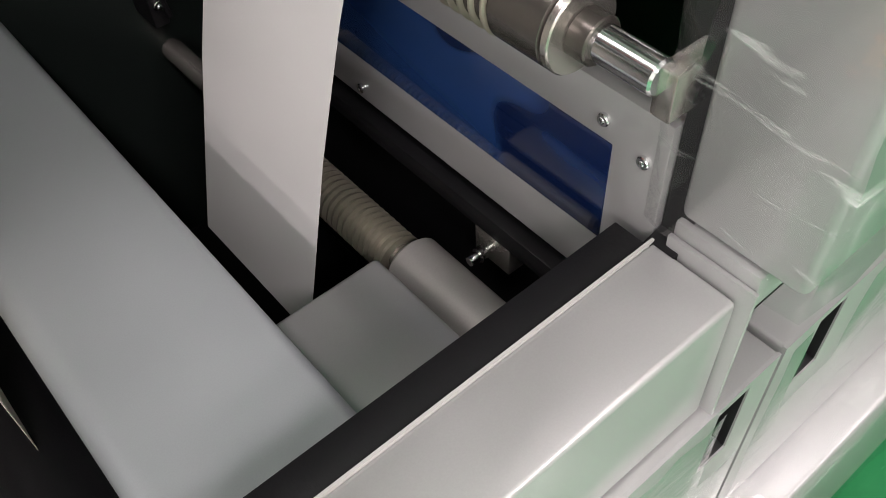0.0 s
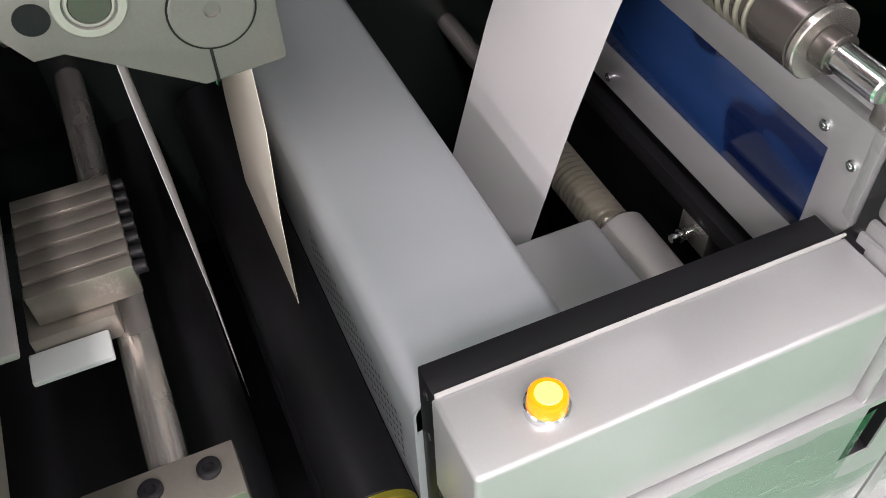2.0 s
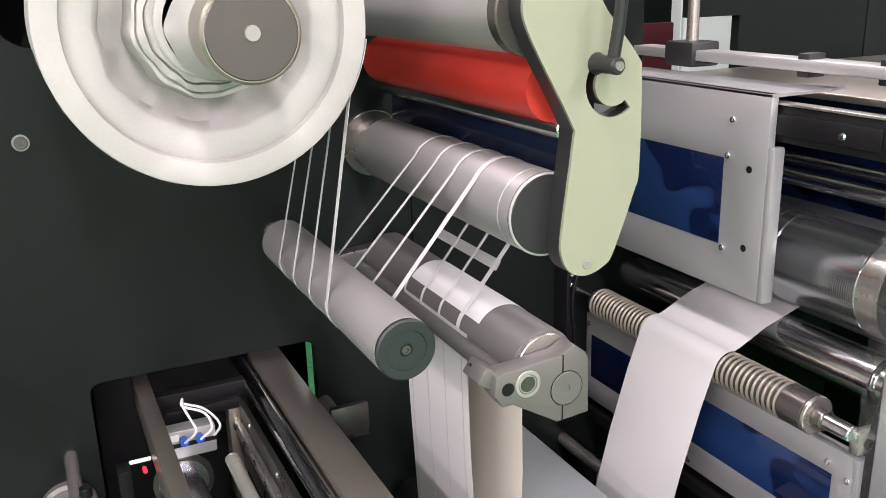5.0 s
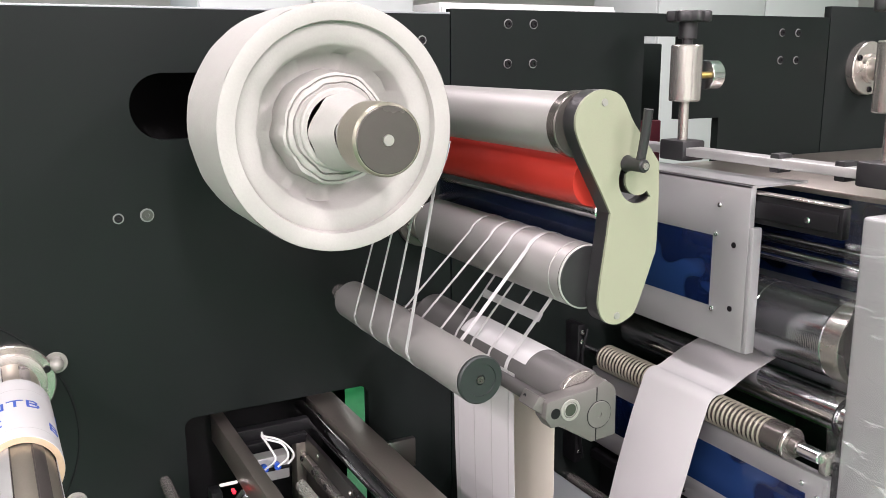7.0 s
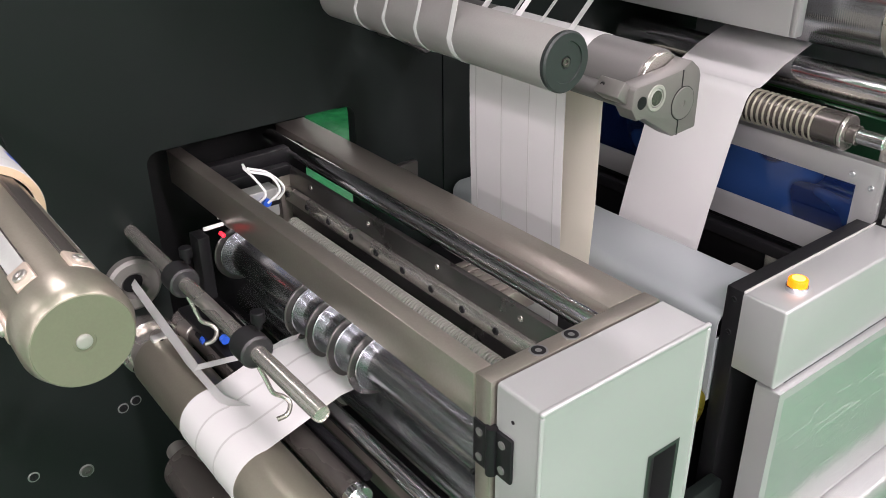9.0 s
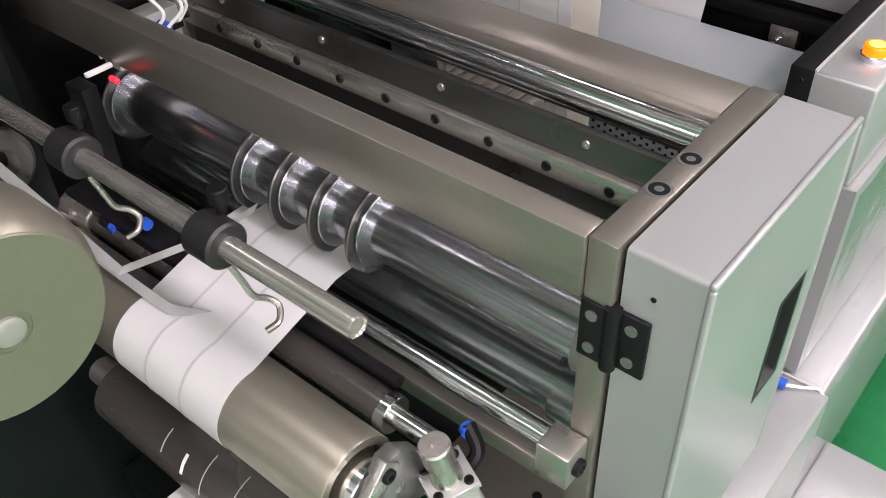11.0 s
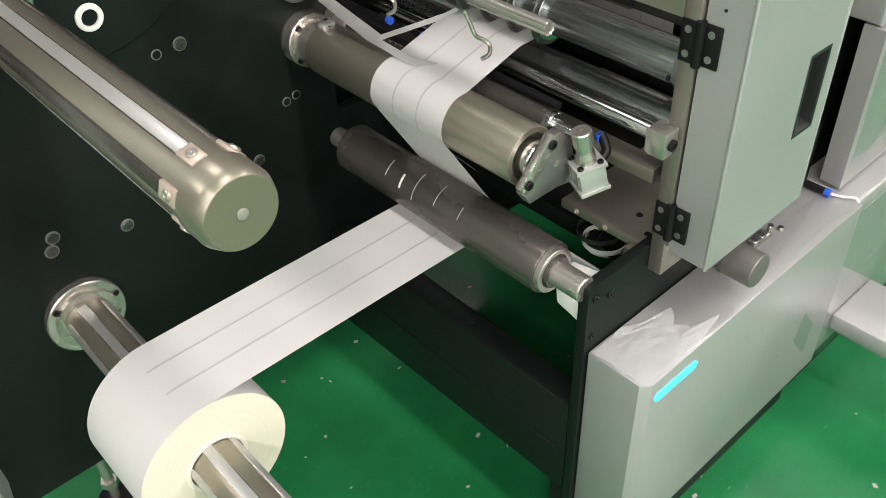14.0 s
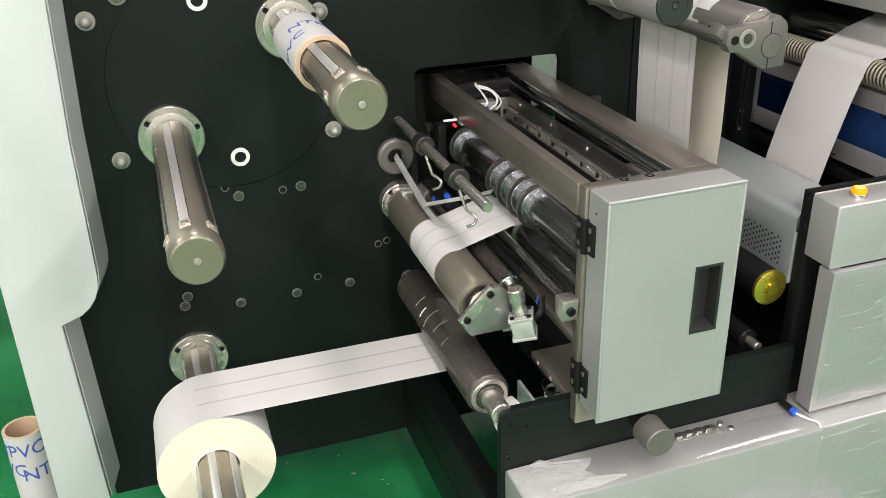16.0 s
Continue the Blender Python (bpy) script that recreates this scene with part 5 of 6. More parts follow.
g1 = guard("lower_guard", 0.497, 0.407, 1.0, 0.822, 0.988, 0.447, 0.982, 0.868, 0.949, "silver-grey guard panel with a dark blue window",
           [(0.422, 0.953), (0.454, 0.965), (0.711, 0.834), (0.99, 0.97), (0.99, 0.835), (0.715, 0.975), (0.445, 0.845)])
part("top_fold", box(0.010, 0.020, 0.0, 0.593, 0.150, 0.1665, 0.004, 3), GREY, g1)
g2 = guard("upper_guard", 0.487, 0.590, 0.98, 1.142, 1.425, 0.669, 0.934, 1.208, 1.330, "silver-grey guard panel with a small blue window",
           [(0.66, 1.335), (0.66, 1.203), (0.945, 1.20), (0.945, 1.338), (0.655, 1.385)])
part("front_fold", box(0.0, 0.02, -0.011, 0.001, 0.0, 0.215, 0.003), GREY, g2)
tf = plate([(0.0, -0.002), (0.13, 0.0), (0.10, 0.06), (0.10, 0.385), (0.0, 0.385)], 0.279, 0.283, axis="z")
part("top_fold", tf, GREY, g2)
for v in (0.07, 0.18):
    part("hole", lathe([(-0.0006, 0.005), (0.0004, 0.005)], 0, v, axis="x", y=0.03, n=16), BLACK, g2)
g3 = thing("inner_guard", "dark blue acrylic panel behind the print cylinder", "guard", "blue windowed guards", at=(0.80, 0.43, 1.0))
part("frame", box(0.008, 0.018, 0.0, 0.56, 0.0, 0.40, 0.001), GREYB, g3)
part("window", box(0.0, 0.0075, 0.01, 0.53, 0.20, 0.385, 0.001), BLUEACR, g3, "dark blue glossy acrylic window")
rl = thing("slide_rail", "black telescopic slide rail", "slide rail", at=(0.503, 0.428, 1.362))
part("outer_channel", box(0.0, 0.018, 0.0, 0.19, 0.0, 0.048, 0.003), BLACK, rl)
part("inner_channel", box(-0.004, 0.0, 0.006, 0.18, 0.010, 0.038, 0.0018), BLACK, rl)
part("top_edge", box(-0.003, 0.016, 0.0, 0.19, 0.0485, 0.052, 0.0008), STEEL, rl)
part("rivet", lathe([(-0.0065, 0.004), (-0.003, 0.006)], 0, 0.022, axis="x", y=0.06, n=18), CHROME, rl)

# ---- print cylinder and rollers ----
pc = thing("print_cylinder", "dark engraved print cylinder with a steel end ring", "cylinder", at=(0.615, 0.43, 1.175))
part("body", rod(0, 0, 0.067, 0.055, 0.56, n=96), ANILOX, pc)
part("end_ring", ring(0, 0, 0.068, 0.02, 0.02, 0.054, 0.001, 96), STEEL, pc)
part("axle", rod(0, 0, 0.018, -0.0, 0.57), STEEL, pc)
for yy in (0.20, 0.225):
    part("chrome_line", ring(0, 0, 0.0676, 0.0655, yy, yy + 0.003, 0.0004, 96), CHROME, pc)
ch2 = thing("chrome_roller", "polished steel roller below the print cylinder", "roller", at=(0.585, 0.42, 1.058))
part("body", rod(0, 0, 0.034, 0.03, 0.56, n=64), CHROME, ch2)
part("journal", rod(0, 0, 0.027, 0.015, 0.03), CHROME, ch2)
ch3 = thing("chrome_roller", "bright steel tie rod above the print cylinder", "roller", at=(0.63, 0.42, 1.285))
part("body", rod(0, 0, 0.012, 0.0, 0.58), CHROME, ch3)
part("end_block", box(-0.02, 0.015, 0.0, 0.03, -0.05, 0.02, 0.002), STEEL, ch3)
ch4 = thing("tie_rod", "bright steel tie rod behind the print cylinder", "tie rod", at=(0.68, 0.42, 1.30))
part("body", rod(0, 0, 0.009, 0.0, 0.58), CHROME, ch4)
# tube added in place of an iridescent green-blue reflection under the shaft
tb = thing("green_tube", "green and blue tube standing in for an iridescent reflection below the ribbed shaft", "air tube", at=(0.524, 0.42, 0.972))
part("green_length", tube([(0, 0.025, 0), (0, 0.30, 0.0)], 0.008, smooth_steps=0), GREENSHEEN, tb)
part("blue_length", tube([(0, -0.01, 0), (0, 0.025, 0)], 0.0082, smooth_steps=0), BLUEPL, tb)

spr = thing("ribbed_shaft", "ribbed rubber sleeve on a bright steel shaft", "shaft", at=(0.480, 0.383, 1.030))
part("sleeve", lathe([(0.125, 0.0243), (0.555, 0.0243)], 0, 0, n=56), OLIVED, spr, "dark sleeve between the ribs")
for k in range(44):
    yy = 0.128 + 0.0097 * k
    part("rib", lathe([(yy, 0.0242), (yy + 0.0006, 0.0268), (yy + 0.0018, 0.0274), (yy + 0.003, 0.0268), (yy + 0.0036, 0.0242)], 0, 0, n=40, caps=False), RIB, spr, smooth=60)
part("sleeve_end", lathe([(0.086, 0.0235), (0.088, 0.0265), (0.125, 0.0265)], 0, 0, n=48), OLIVED, spr)
part("end_washer", ring(0, 0, 0.0265, 0.012, 0.080, 0.086, 0.001), STEEL, spr)
part("collar", ring(0, 0, 0.0145, 0.0105, 0.066, 0.080, 0.001), OLIVED, spr)
part("shaft", rod(0, 0, 0.0108, 0.026, 0.66), CHROME, spr)
part("clamp_block", box(0.004, 0.042, 0.020, 0.034, -0.030, 0.002, 0.002), STEEL, spr)
screw_head(spr, 0.022, 0.020, -0.016, 0.0065, 0.004, mat=BLACK)

# webs of paper
w2 = thing("paper_web", "white paper web running over the ribbed shaft into the chute", "paper web")
part("sheet", ribbon([(0.645, 1.112), (0.60, 1.100), (0.545, 1.083), (0.50, 1.062)] + arc(0.480, 1.030, 0.0285, 75, 165, 10) + [(0.430, 0.975), (0.400, 0.876), (0.370, 0.757), (0.356, 0.70)], 0.622, 0.790), PAPER, w2)

# ---- upper left: waste rollers ----
CX, CZ, CR = 0.094, 1.342, 0.0445
AX2, AZ2, AR2 = -0.068, 1.224, 0.0325
BX, BZ, BR = 0.103, 1.165, 0.040
WX, WZ, WR = -0.206, 1.543, 0.155
ra = thing("guide_roller", "grey anodised guide roller with a black end cap", "roller", "waste guide rollers", at=(AX2, WY, AZ2))
part("stub", lathe([(0.0, 0.0145), (-0.055, 0.0145), (-0.06, 0.013)], -0.0, 0.0, n=32), STEEL, ra)
part("body", lathe([(-0.052, 0.02), (-0.054, AR2 - 0.004), (-0.06, AR2), (-0.492, AR2)], 0, 0, n=64), ROLLGREY, ra)
part("end_cap", lathe([(-0.492, AR2 - 0.0005), (-0.497, AR2), (-0.499, AR2 - 0.002), (-0.499, 0.022), (-0.4975, 0.0215), (-0.4975, 0.007), (-0.4955, 0.006)], 0, 0, n=64), RUBBERG, ra, "dark green-black end cap")
part("centre_screw", lathe([(-0.4965, 0.005), (-0.4985, 0.005), (-0.4985, 0.0025), (-0.497, 0.002)], 0, 0, n=20), OLIVED, ra)

rb = thing("clamp_roller", "grey roller pair held in a split end bracket", "roller", "waste guide rollers", at=(BX, WY, BZ))
part("large_roller", lathe([(-0.03, 0.03), (-0.032, BR), (-0.478, BR), (-0.480, BR - 0.001)], 0, 0, n=64), MATROLL, rb)
part("bearing_ring", ring(0, 0, 0.037, 0.02, -0.487, -0.479, 0.001), STEEL, rb)
part("small_roller", rod(-0.043, -0.012, 0.011, -0.498, -0.02), MATROLL, rb)
ol = [(-0.078, 0.014), (-0.072, 0.016), (0.002, 0.022), (0.019, 0.031), (0.034, 0.019), (0.038, 0.010), (0.039, -0.054), (-0.002, -0.057), (-0.057, -0.023), (-0.070, -0.023), (-0.080, -0.008)]
end_br = part("end_bracket", plate(ol, -0.514, -0.488, bevel=0.002), BRKT, rb, "grey anodised split end bracket")
for z0, z1 in ((-0.0562, -0.037), (0.002, 0.0222)):
    part("split_line", box(0.0035, 0.0050, -0.5146, -0.513, z0, z1, 0.0001), BLACK, end_br)
part("axle_face", lathe([(-0.513, 0.0195), (-0.5148, 0.0195), (-0.5153, 0.0188), (-0.5153, 0.004), (-0.511, 0.0035)], 0.009, -0.018, n=48), BRKT, rb)
part("axle_groove", ring(0.009, -0.018, 0.0205, 0.0193, -0.5146, -0.513, 0.0001), BLACK, rb)
part("bearing", ring(-0.040, -0.002, 0.0155, 0.0115, -0.5155, -0.512, 0.0006), ZINC, rb)
part("bearing_ring", ring(-0.040, -0.002, 0.0105, 0.009, -0.5152, -0.512, 0.0006), ZINC, rb)
part("bearing_core", lathe([(-0.512, 0.0098), (-0.5140, 0.0092), (-0.5150, 0.0085), (-0.5150, 0.002)], -0.040, -0.002, n=32), OLIVED, rb)
part("bore", lathe([(-0.5138, 0.0075), (-0.5144, 0.0075)], -0.064, -0.003, n=24), BLACK, rb)
side_cl = box(-0.012, 0.010, -0.505, -0.468, -0.010, 0.010, 0.002)
bmesh.ops.transform(side_cl, matrix=Matrix.Translation((-0.080, 0, 0.008)) @ Matrix.Rotation(radians(35), 4, "Y"), verts=side_cl.verts[:])
sc_ob = part("side_clamp", side_cl, BRKT, rb)
for u in (-0.006, 0.006):
    screw_head(sc_ob, -0.088, -0.486 + u * 1.6, 0.012 + 0.4 * u, 0.0035, 0.002, axis="x", mat=BLACK)
part("back_bracket", plate([(x * 1.05, z * 1.05) for x, z in ol], -0.03, -0.004, bevel=0.002), KNIFE, rb)
part("paper_wrap", ribbon(arc(0, 0, BR + 0.0008, 146, 10, 16), -0.392, -0.195), PAPER, rb, "white paper wrapped round the roller")

rc = thing("arm_roller", "large grey anodised roller carried by the arm", "roller", "waste guide rollers", at=(CX, WY, CZ))
part("back_ring", ring(0, 0, 0.050, 0.034, -0.012, 0.0, 0.001), OLIVED, rc)
part("bearing_ring", ring(0, 0, 0.036, 0.02, -0.045, -0.002, 0.001), STEEL, rc)
part("body", lathe([(-0.045, 0.030), (-0.052, CR - 0.007), (-0.066, CR), (-0.474, CR), (-0.4745, CR - 0.001), (-0.476, CR - 0.001), (-0.4765, CR), (-0.499, CR), (-0.4995, CR - 0.001)], 0, 0, n=72), ROLLGREY, rc)
part("end_disc", lathe([(-0.4992, CR - 0.002), (-0.5004, CR - 0.003), (-0.5004, 0.006)], 0, 0, n=64), PLASTIC, rc)
part("groove_ring", ring(0, 0, CR + 0.0002, CR - 0.002, -0.4972, -0.4962, 0.0002, 72), OLIVED, rc)
DX, DZ = 0.078, 1.545
rd = thing("arm_roller", "large dull steel roller at the top of the arm", "roller", "waste guide rollers", at=(DX, WY, DZ))
part("body", lathe([(-0.01, 0.03), (-0.012, 0.041), (-0.492, 0.041)], 0, 0, n=72), ROLLGREY, rd)
part("end_collar", lathe([(-0.485, 0.0435), (-0.5, 0.0435), (-0.502, 0.042)], 0, 0, n=64), OLIVED, rd)
rr = thing("rubber_roller", "red rubber covered roller", "roller", "waste guide rollers", at=(0.108, WY, 1.468))
part("body", lathe([(-0.03, 0.028), (-0.033, 0.033), (-0.49, 0.033)], 0, 0, n=64), RED, rr)
part("axle", rod(0, 0, 0.012, -0.5, 0), STEEL, rr)
br2 = thing("tie_rod", "bright steel bar below the red roller", "tie rod", at=(0.118, WY, 1.428))
part("bar", rod(0, 0, 0.0125, -0.5, 0), CHROME, br2)
flb = thing("blue_flap", "dark blue acrylic flap below the red roller", "guard", "blue windowed guards", at=(0.122, 0.52, 1.372))
part("sheet", box(0, 0.004, 0.0, 0.46, 0.004, 0.044, 0.001), NAVY, flb)
part("mounting_strip", box(-0.003, 0.007, 0.0, 0.46, 0.044, 0.050, 0.001), BLACK, flb)

arm = thing("pivot_arm", "olive green painted pivot arm with a curved slot", "arm", at=(0.12, 0.475, 1.43))
apts = [(0.048, 1.552), (0.058, 1.576), (0.080, 1.589), (0.104, 1.588), (0.122, 1.577), (0.142, 1.545), (0.180, 1.500), (0.186, 1.480), (0.187, 1.385), (0.181, 1.360), (0.158, 1.300), (0.146, 1.286), (0.124, 1.279), (0.104, 1.286), (0.094, 1.305), (0.094, 1.330), (0.106, 1.420), (0.103, 1.440), (0.058, 1.520)]


def curved(pts, steps=4):
    """A closed outline drawn as a smooth line through the given corners."""
    out = []
    for k in range(len(pts)):
        p0, p1, p2, p3 = (pts[(k + q) % len(pts)] for q in (-1, 0, 1, 2))
        for s in range(steps):
            u = s / steps
            out.append(tuple(0.5 * (2 * b1 + (c1 - a1) * u + (2 * a1 - 5 * b1 + 4 * c1 - d1) * u * u + (3 * b1 - a1 - 3 * c1 + d1) * u ** 3)
                             for a1, b1, c1, d1 in zip(p0, p1, p2, p3)))
    return out


apts = curved(apts)
sc, sr = (0.152, 1.474), 0.0275
slot = [(sc[0] + (sr + 0.0055) * math.cos(radians(a)), sc[1] + (sr + 0.0055) * math.sin(radians(a))) for a in range(140, 311, 10)] + [(sc[0] + (sr - 0.0055) * math.cos(radians(a)), sc[1] + (sr - 0.0055) * math.sin(radians(a))) for a in range(310, 139, -10)]
part("front_face", plate([(x - 0.12, z - 1.43) for x, z in apts], -0.004, 0.0, holes=[[(x - 0.12, z - 1.43) for x, z in slot]]), ARMGREEN, arm)
part("body", plate([(x - 0.12, z - 1.43) for x, z in apts], 0.0002, 0.024, holes=[[(x - 0.12, z - 1.43) for x, z in slot]]), PLASTIC, arm, "black edge of the arm")
for x, z in ((0.092, 1.574), (0.124, 1.291)):
    part("pin", lathe([(-0.0055, 0.0045), (-0.004, 0.005)], x - 0.12, z - 1.43, n=18), ZINC, arm)
lev = part("clamp_lever", tube([(0.012, -0.028, 0.065), (0.015, -0.032, 0.100), (0.016, -0.036, 0.136)], 0.0062, smooth_steps=3), PLASTIC, arm, "black clamp lever")
part("lever_hub", lathe([(-0.040, 0.007), (-0.038, 0.0085), (-0.012, 0.0085), (-0.005, 0.011)], 0.011, 0.065, n=28), PLASTIC, lev)
part("lever_screw", lathe([(-0.042, 0.0045), (-0.0395, 0.005)], 0.011, 0.065, n=16), STEEL, lev)

# waste roll
wr = thing("waste_roll", "large white wound roll of waste paper strips", "paper roll", at=(WX, 0.615, WZ))
wp = bmesh.new()
stations = [0.0, 0.01, 0.03, 0.05, 0.07, 0.09, 0.11, 0.13, 0.15, 0.16]
rings_w = []
for yy in stations:
    rings_w.append([wp.verts.new(((WR + 0.0016 * noise.noise((math.cos(a * math.pi / 60) * 6, yy * 60, math.sin(a * math.pi / 60) * 6))) * math.cos(a * math.pi / 60), yy,
                                  (WR + 0.0016 * noise.noise((math.cos(a * math.pi / 60) * 6, yy * 60, math.sin(a * math.pi / 60) * 6))) * math.sin(a * math.pi / 60))) for a in range(120)])
for p, q in zip(rings_w, rings_w[1:]):
    for k in range(120):
        wp.faces.new((p[k], p[(k + 1) % 120], q[(k + 1) % 120], q[k]))
part("wound_paper", wp, WASTE, wr)
facep = [(0.0, WR), (-0.001, WR - 0.002), (0.0, 0.137), (0.001, 0.1325), (0.011, 0.131), (0.009, 0.1265), (0.013, 0.106), (0.018, 0.102), (0.048, 0.096), (0.055, 0.074), (0.03, 0.071), (0.011, 0.0695), (0.010, 0.066), (0.013, 0.0645), (0.008, 0.0635), (0.007, 0.058), (0.011, 0.057), (0.004, 0.0555), (0.006, 0.05)]
fw = bmesh.new()
rings_w = [[fw.verts.new(((r + 0.0045 * noise.noise((math.cos(a * math.pi / 48) * 3, r * 40, math.sin(a * math.pi / 48) * 3)) * (r < 0.12)) * math.cos(a * math.pi / 48),
                          y + (0.0015 if r > 0.11 else 0.004) * noise.noise((math.cos(a * math.pi / 48) * 4, r * 30, math.sin(a * math.pi / 48) * 4)) * (0.06 < r < 0.15),
                          (r + 0.0045 * noise.noise((math.cos(a * math.pi / 48) * 3, r * 40, math.sin(a * math.pi / 48) * 3)) * (r < 0.12)) * math.sin(a * math.pi / 48))) for a in range(96)] for y, r in facep]
for p, q in zip(rings_w, rings_w[1:]):
    for k in range(96):
        fw.faces.new((p[k], p[(k + 1) % 96], q[(k + 1) % 96], q[k]))
part("roll_face", fw, WASTE, wr, "uneven stepped side of the wound paper", smooth=60)
part("inner_core", ring(0, 0, 0.0515, 0.044, 0.0, 0.155, 0.002, 64), WASTE, wr)
part("back_face", lathe([(0.1595, WR - 0.002), (0.161, 0.05)], 0, 0, n=96), WASTE, wr)
wsft = thing("waste_shaft", "steel waste winding shaft with an olive end cap", "shaft", at=(WX + 0.008, WY, WZ - 0.004))
part("body", rod(0, 0, 0.0385, -0.46, 0.0, n=56), CHROME, wsft)
tp2 = bmesh.new()
rg = []
for y, r in ((-0.385, 0.050), (-0.40, 0.047), (-0.43, 0.0425), (-0.445, 0.039)):
    rg.append([tp2.verts.new(((r + 0.003 * noise.noise((math.cos(a * math.pi / 24) * 2.5, y * 50, math.sin(a * math.pi / 24) * 2.5))) * math.cos(a * math.pi / 24), y + 0.008 * noise.noise((math.cos(a * math.pi / 24) * 2, 5, math.sin(a * math.pi / 24) * 2)),
                              (r + 0.003 * noise.noise((math.cos(a * math.pi / 24) * 2.5, y * 50, math.sin(a * math.pi / 24) * 2.5))) * math.sin(a * math.pi / 24))) for a in range(48)])
for p, q in zip(rg, rg[1:]):
    for k in range(48):
        tp2.faces.new((p[k], p[(k + 1) % 48], q[(k + 1) % 48], q[k]))
part("torn_paper", tp2, WASTE, wsft, "torn white paper round the shaft")
part("end_collar", lathe([(-0.46, 0.0385), (-0.46, 0.0425), (-0.508, 0.0425), (-0.511, 0.040)], 0, 0, n=64), OLIVE, wsft)
part("end_face", lathe([(-0.5105, 0.0395), (-0.512, 0.038), (-0.512, 0.007), (-0.510, 0.0065)], 0, 0, n=56), OLIVED, wsft, "brown-olive end face")
part("centre_screw", lathe([(-0.511, 0.0065), (-0.5135, 0.0065), (-0.5135, 0.003)], 0, 0, n=20), ZINC, wsft)

# waste strips: from the clamp roller over the arm roller, round the guide roller, up to the roll
def slant(path, ya, yb):
    return [(x, z, ya + (yb - ya) * i / max(len(path) - 1, 1)) for i, (x, z) in enumerate(path)]


for k, (yb, yc, ya, yw) in enumerate(((0.645, 0.586, 0.645, 0.617), (0.700, 0.638, 0.712, 0.664), (0.755, 0.690, 0.778, 0.712), (0.808, 0.748, 0.842, 0.762))):
    t = thing("waste_strip", "narrow white waste strip running between the rollers", "paper strip", "waste strips on the rollers")
    run = (slant(arc(BX, BZ, BR + 0.0016, 215, 153, 8), yb + 0.004, yb) + slant(arc(CX, CZ, CR + 0.0008, -27, 148, 20), yc + 0.006, yc - 0.002) +
           slant(arc(AX2, AZ2, AR2 + 0.0008, -35, -180, 14), ya - 0.006, ya + 0.006) + slant(arc(WX, WZ, WR + 0.001, -30, -8, 6), yw, yw - 0.004))
    part("strip", ribbon(run, 0, 0.0085 if k == 0 else 0.0055, 0.0004), PAPER, t)
    if k == 0:
        rung = bmesh.new()
        p, q = (0.098, 1.246), (0.104, 1.258)
        vs = [rung.verts.new((p[0], 0.617, p[1])), rung.verts.new((q[0], 0.615, q[1])), rung.verts.new((q[0], 0.781, q[1])), rung.verts.new((p[0], 0.783, p[1]))]
        rung.faces.new(vs)
        bmesh.ops.solidify(rung, geom=rung.faces[:], thickness=0.0004)
        part("cross_strip", rung, PAPER, t, "white cross strip joining the waste strips")
w1 = thing("paper_web", "white label web hanging from the clamp roller", "paper web")
hang = [(BX - BR - 0.001, BZ + 0.004), (BX - BR - 0.001, 1.10), (0.064, 1.0), (0.068, 0.90), (0.072, 0.80), (0.074, 0.66)]
part("sheet", ribbon(hang, 0.625, 0.815, cols=1), PAPER, w1)
for yy in (0.640, 0.690, 0.745, 0.800):
    part("slit_line", ribbon([(x - 0.0008, z) for x, z in hang], yy, yy + 0.0016, 0.0003), GAPGREY, w1)
w3 = thing("paper_web", "cream backing web hanging behind the label web", "paper web")
part("sheet", ribbon([(BX + BR + 0.001, BZ), (BX + BR + 0.002, 1.08), (0.146, 0.95), (0.142, 0.86), (0.139, 0.66), (0.140, 0.44)], 0.637, 0.815), CREAM, w3)

# blade comb, rods and brackets between slitter and web
cmb = thing("blade_comb", "grey steel comb of blade holders with socket screws", "blade holder", at=(-0.02, 0.68, 0.84))
for k in range(7):
    f = part("finger", box(-0.035, 0.044, -0.055 + 0.0165 * k, -0.041 + 0.0165 * k, 0.0, 0.032 + 0.001 * (k % 2), 0.0012), FRAME, cmb)
    part("socket_screw", lathe([(0.044, 0.0058), (0.053, 0.0058), (0.0535, 0.005), (0.0535, 0.0028), (0.050, 0.0026)], 0, 0.022, axis="x", y=-0.048 + 0.0165 * k, n=18), BLACK, f)
part("carrier", box(-0.045, 0.02, -0.065, 0.07, -0.03, -0.002, 0.002), FRAME, cmb)
part("pale_tab", box(-0.05, 0.01, -0.094, -0.066, -0.020, -0.014, 0.0012), CLAD, cmb)
crd = thing("tie_rod", "bright steel guide bar below the blade comb", "tie rod", at=(0.005, 0.41, 0.80))
part("bar", rod(0, 0, 0.0145, 0.04, 0.59), STEEL, crd)
part("bar_holder", box(-0.0585, 0.047, 0.029, 0.073, -0.018, 0.020, 0.0015), FRAME, crd, "nickel plated end holder")
for u in (-0.013, 0.027):
    screw_head(crd, u, 0.056, 0.020, 0.0085, 0.004, axis="z", mat=BLACK)
blk = thing("bearing_bracket", "dark steel bracket with round bearing on the plate", "bracket", at=(0.0, WY, 0.93))
part("plate", box(-0.03, 0.03, -0.10, -0.088, -0.02, 0.035, 0.002), KNIFE, blk)
part("stem", rod(-0.01, 0.0, 0.012, -0.09, 0.0), FRAME, blk)
part("bearing_flange", lathe([(-0.01, 0.026), (-0.022, 0.026), (-0.024, 0.022), (-0.024, 0.012)], 0.02, -0.05, n=36), BLACK, blk)
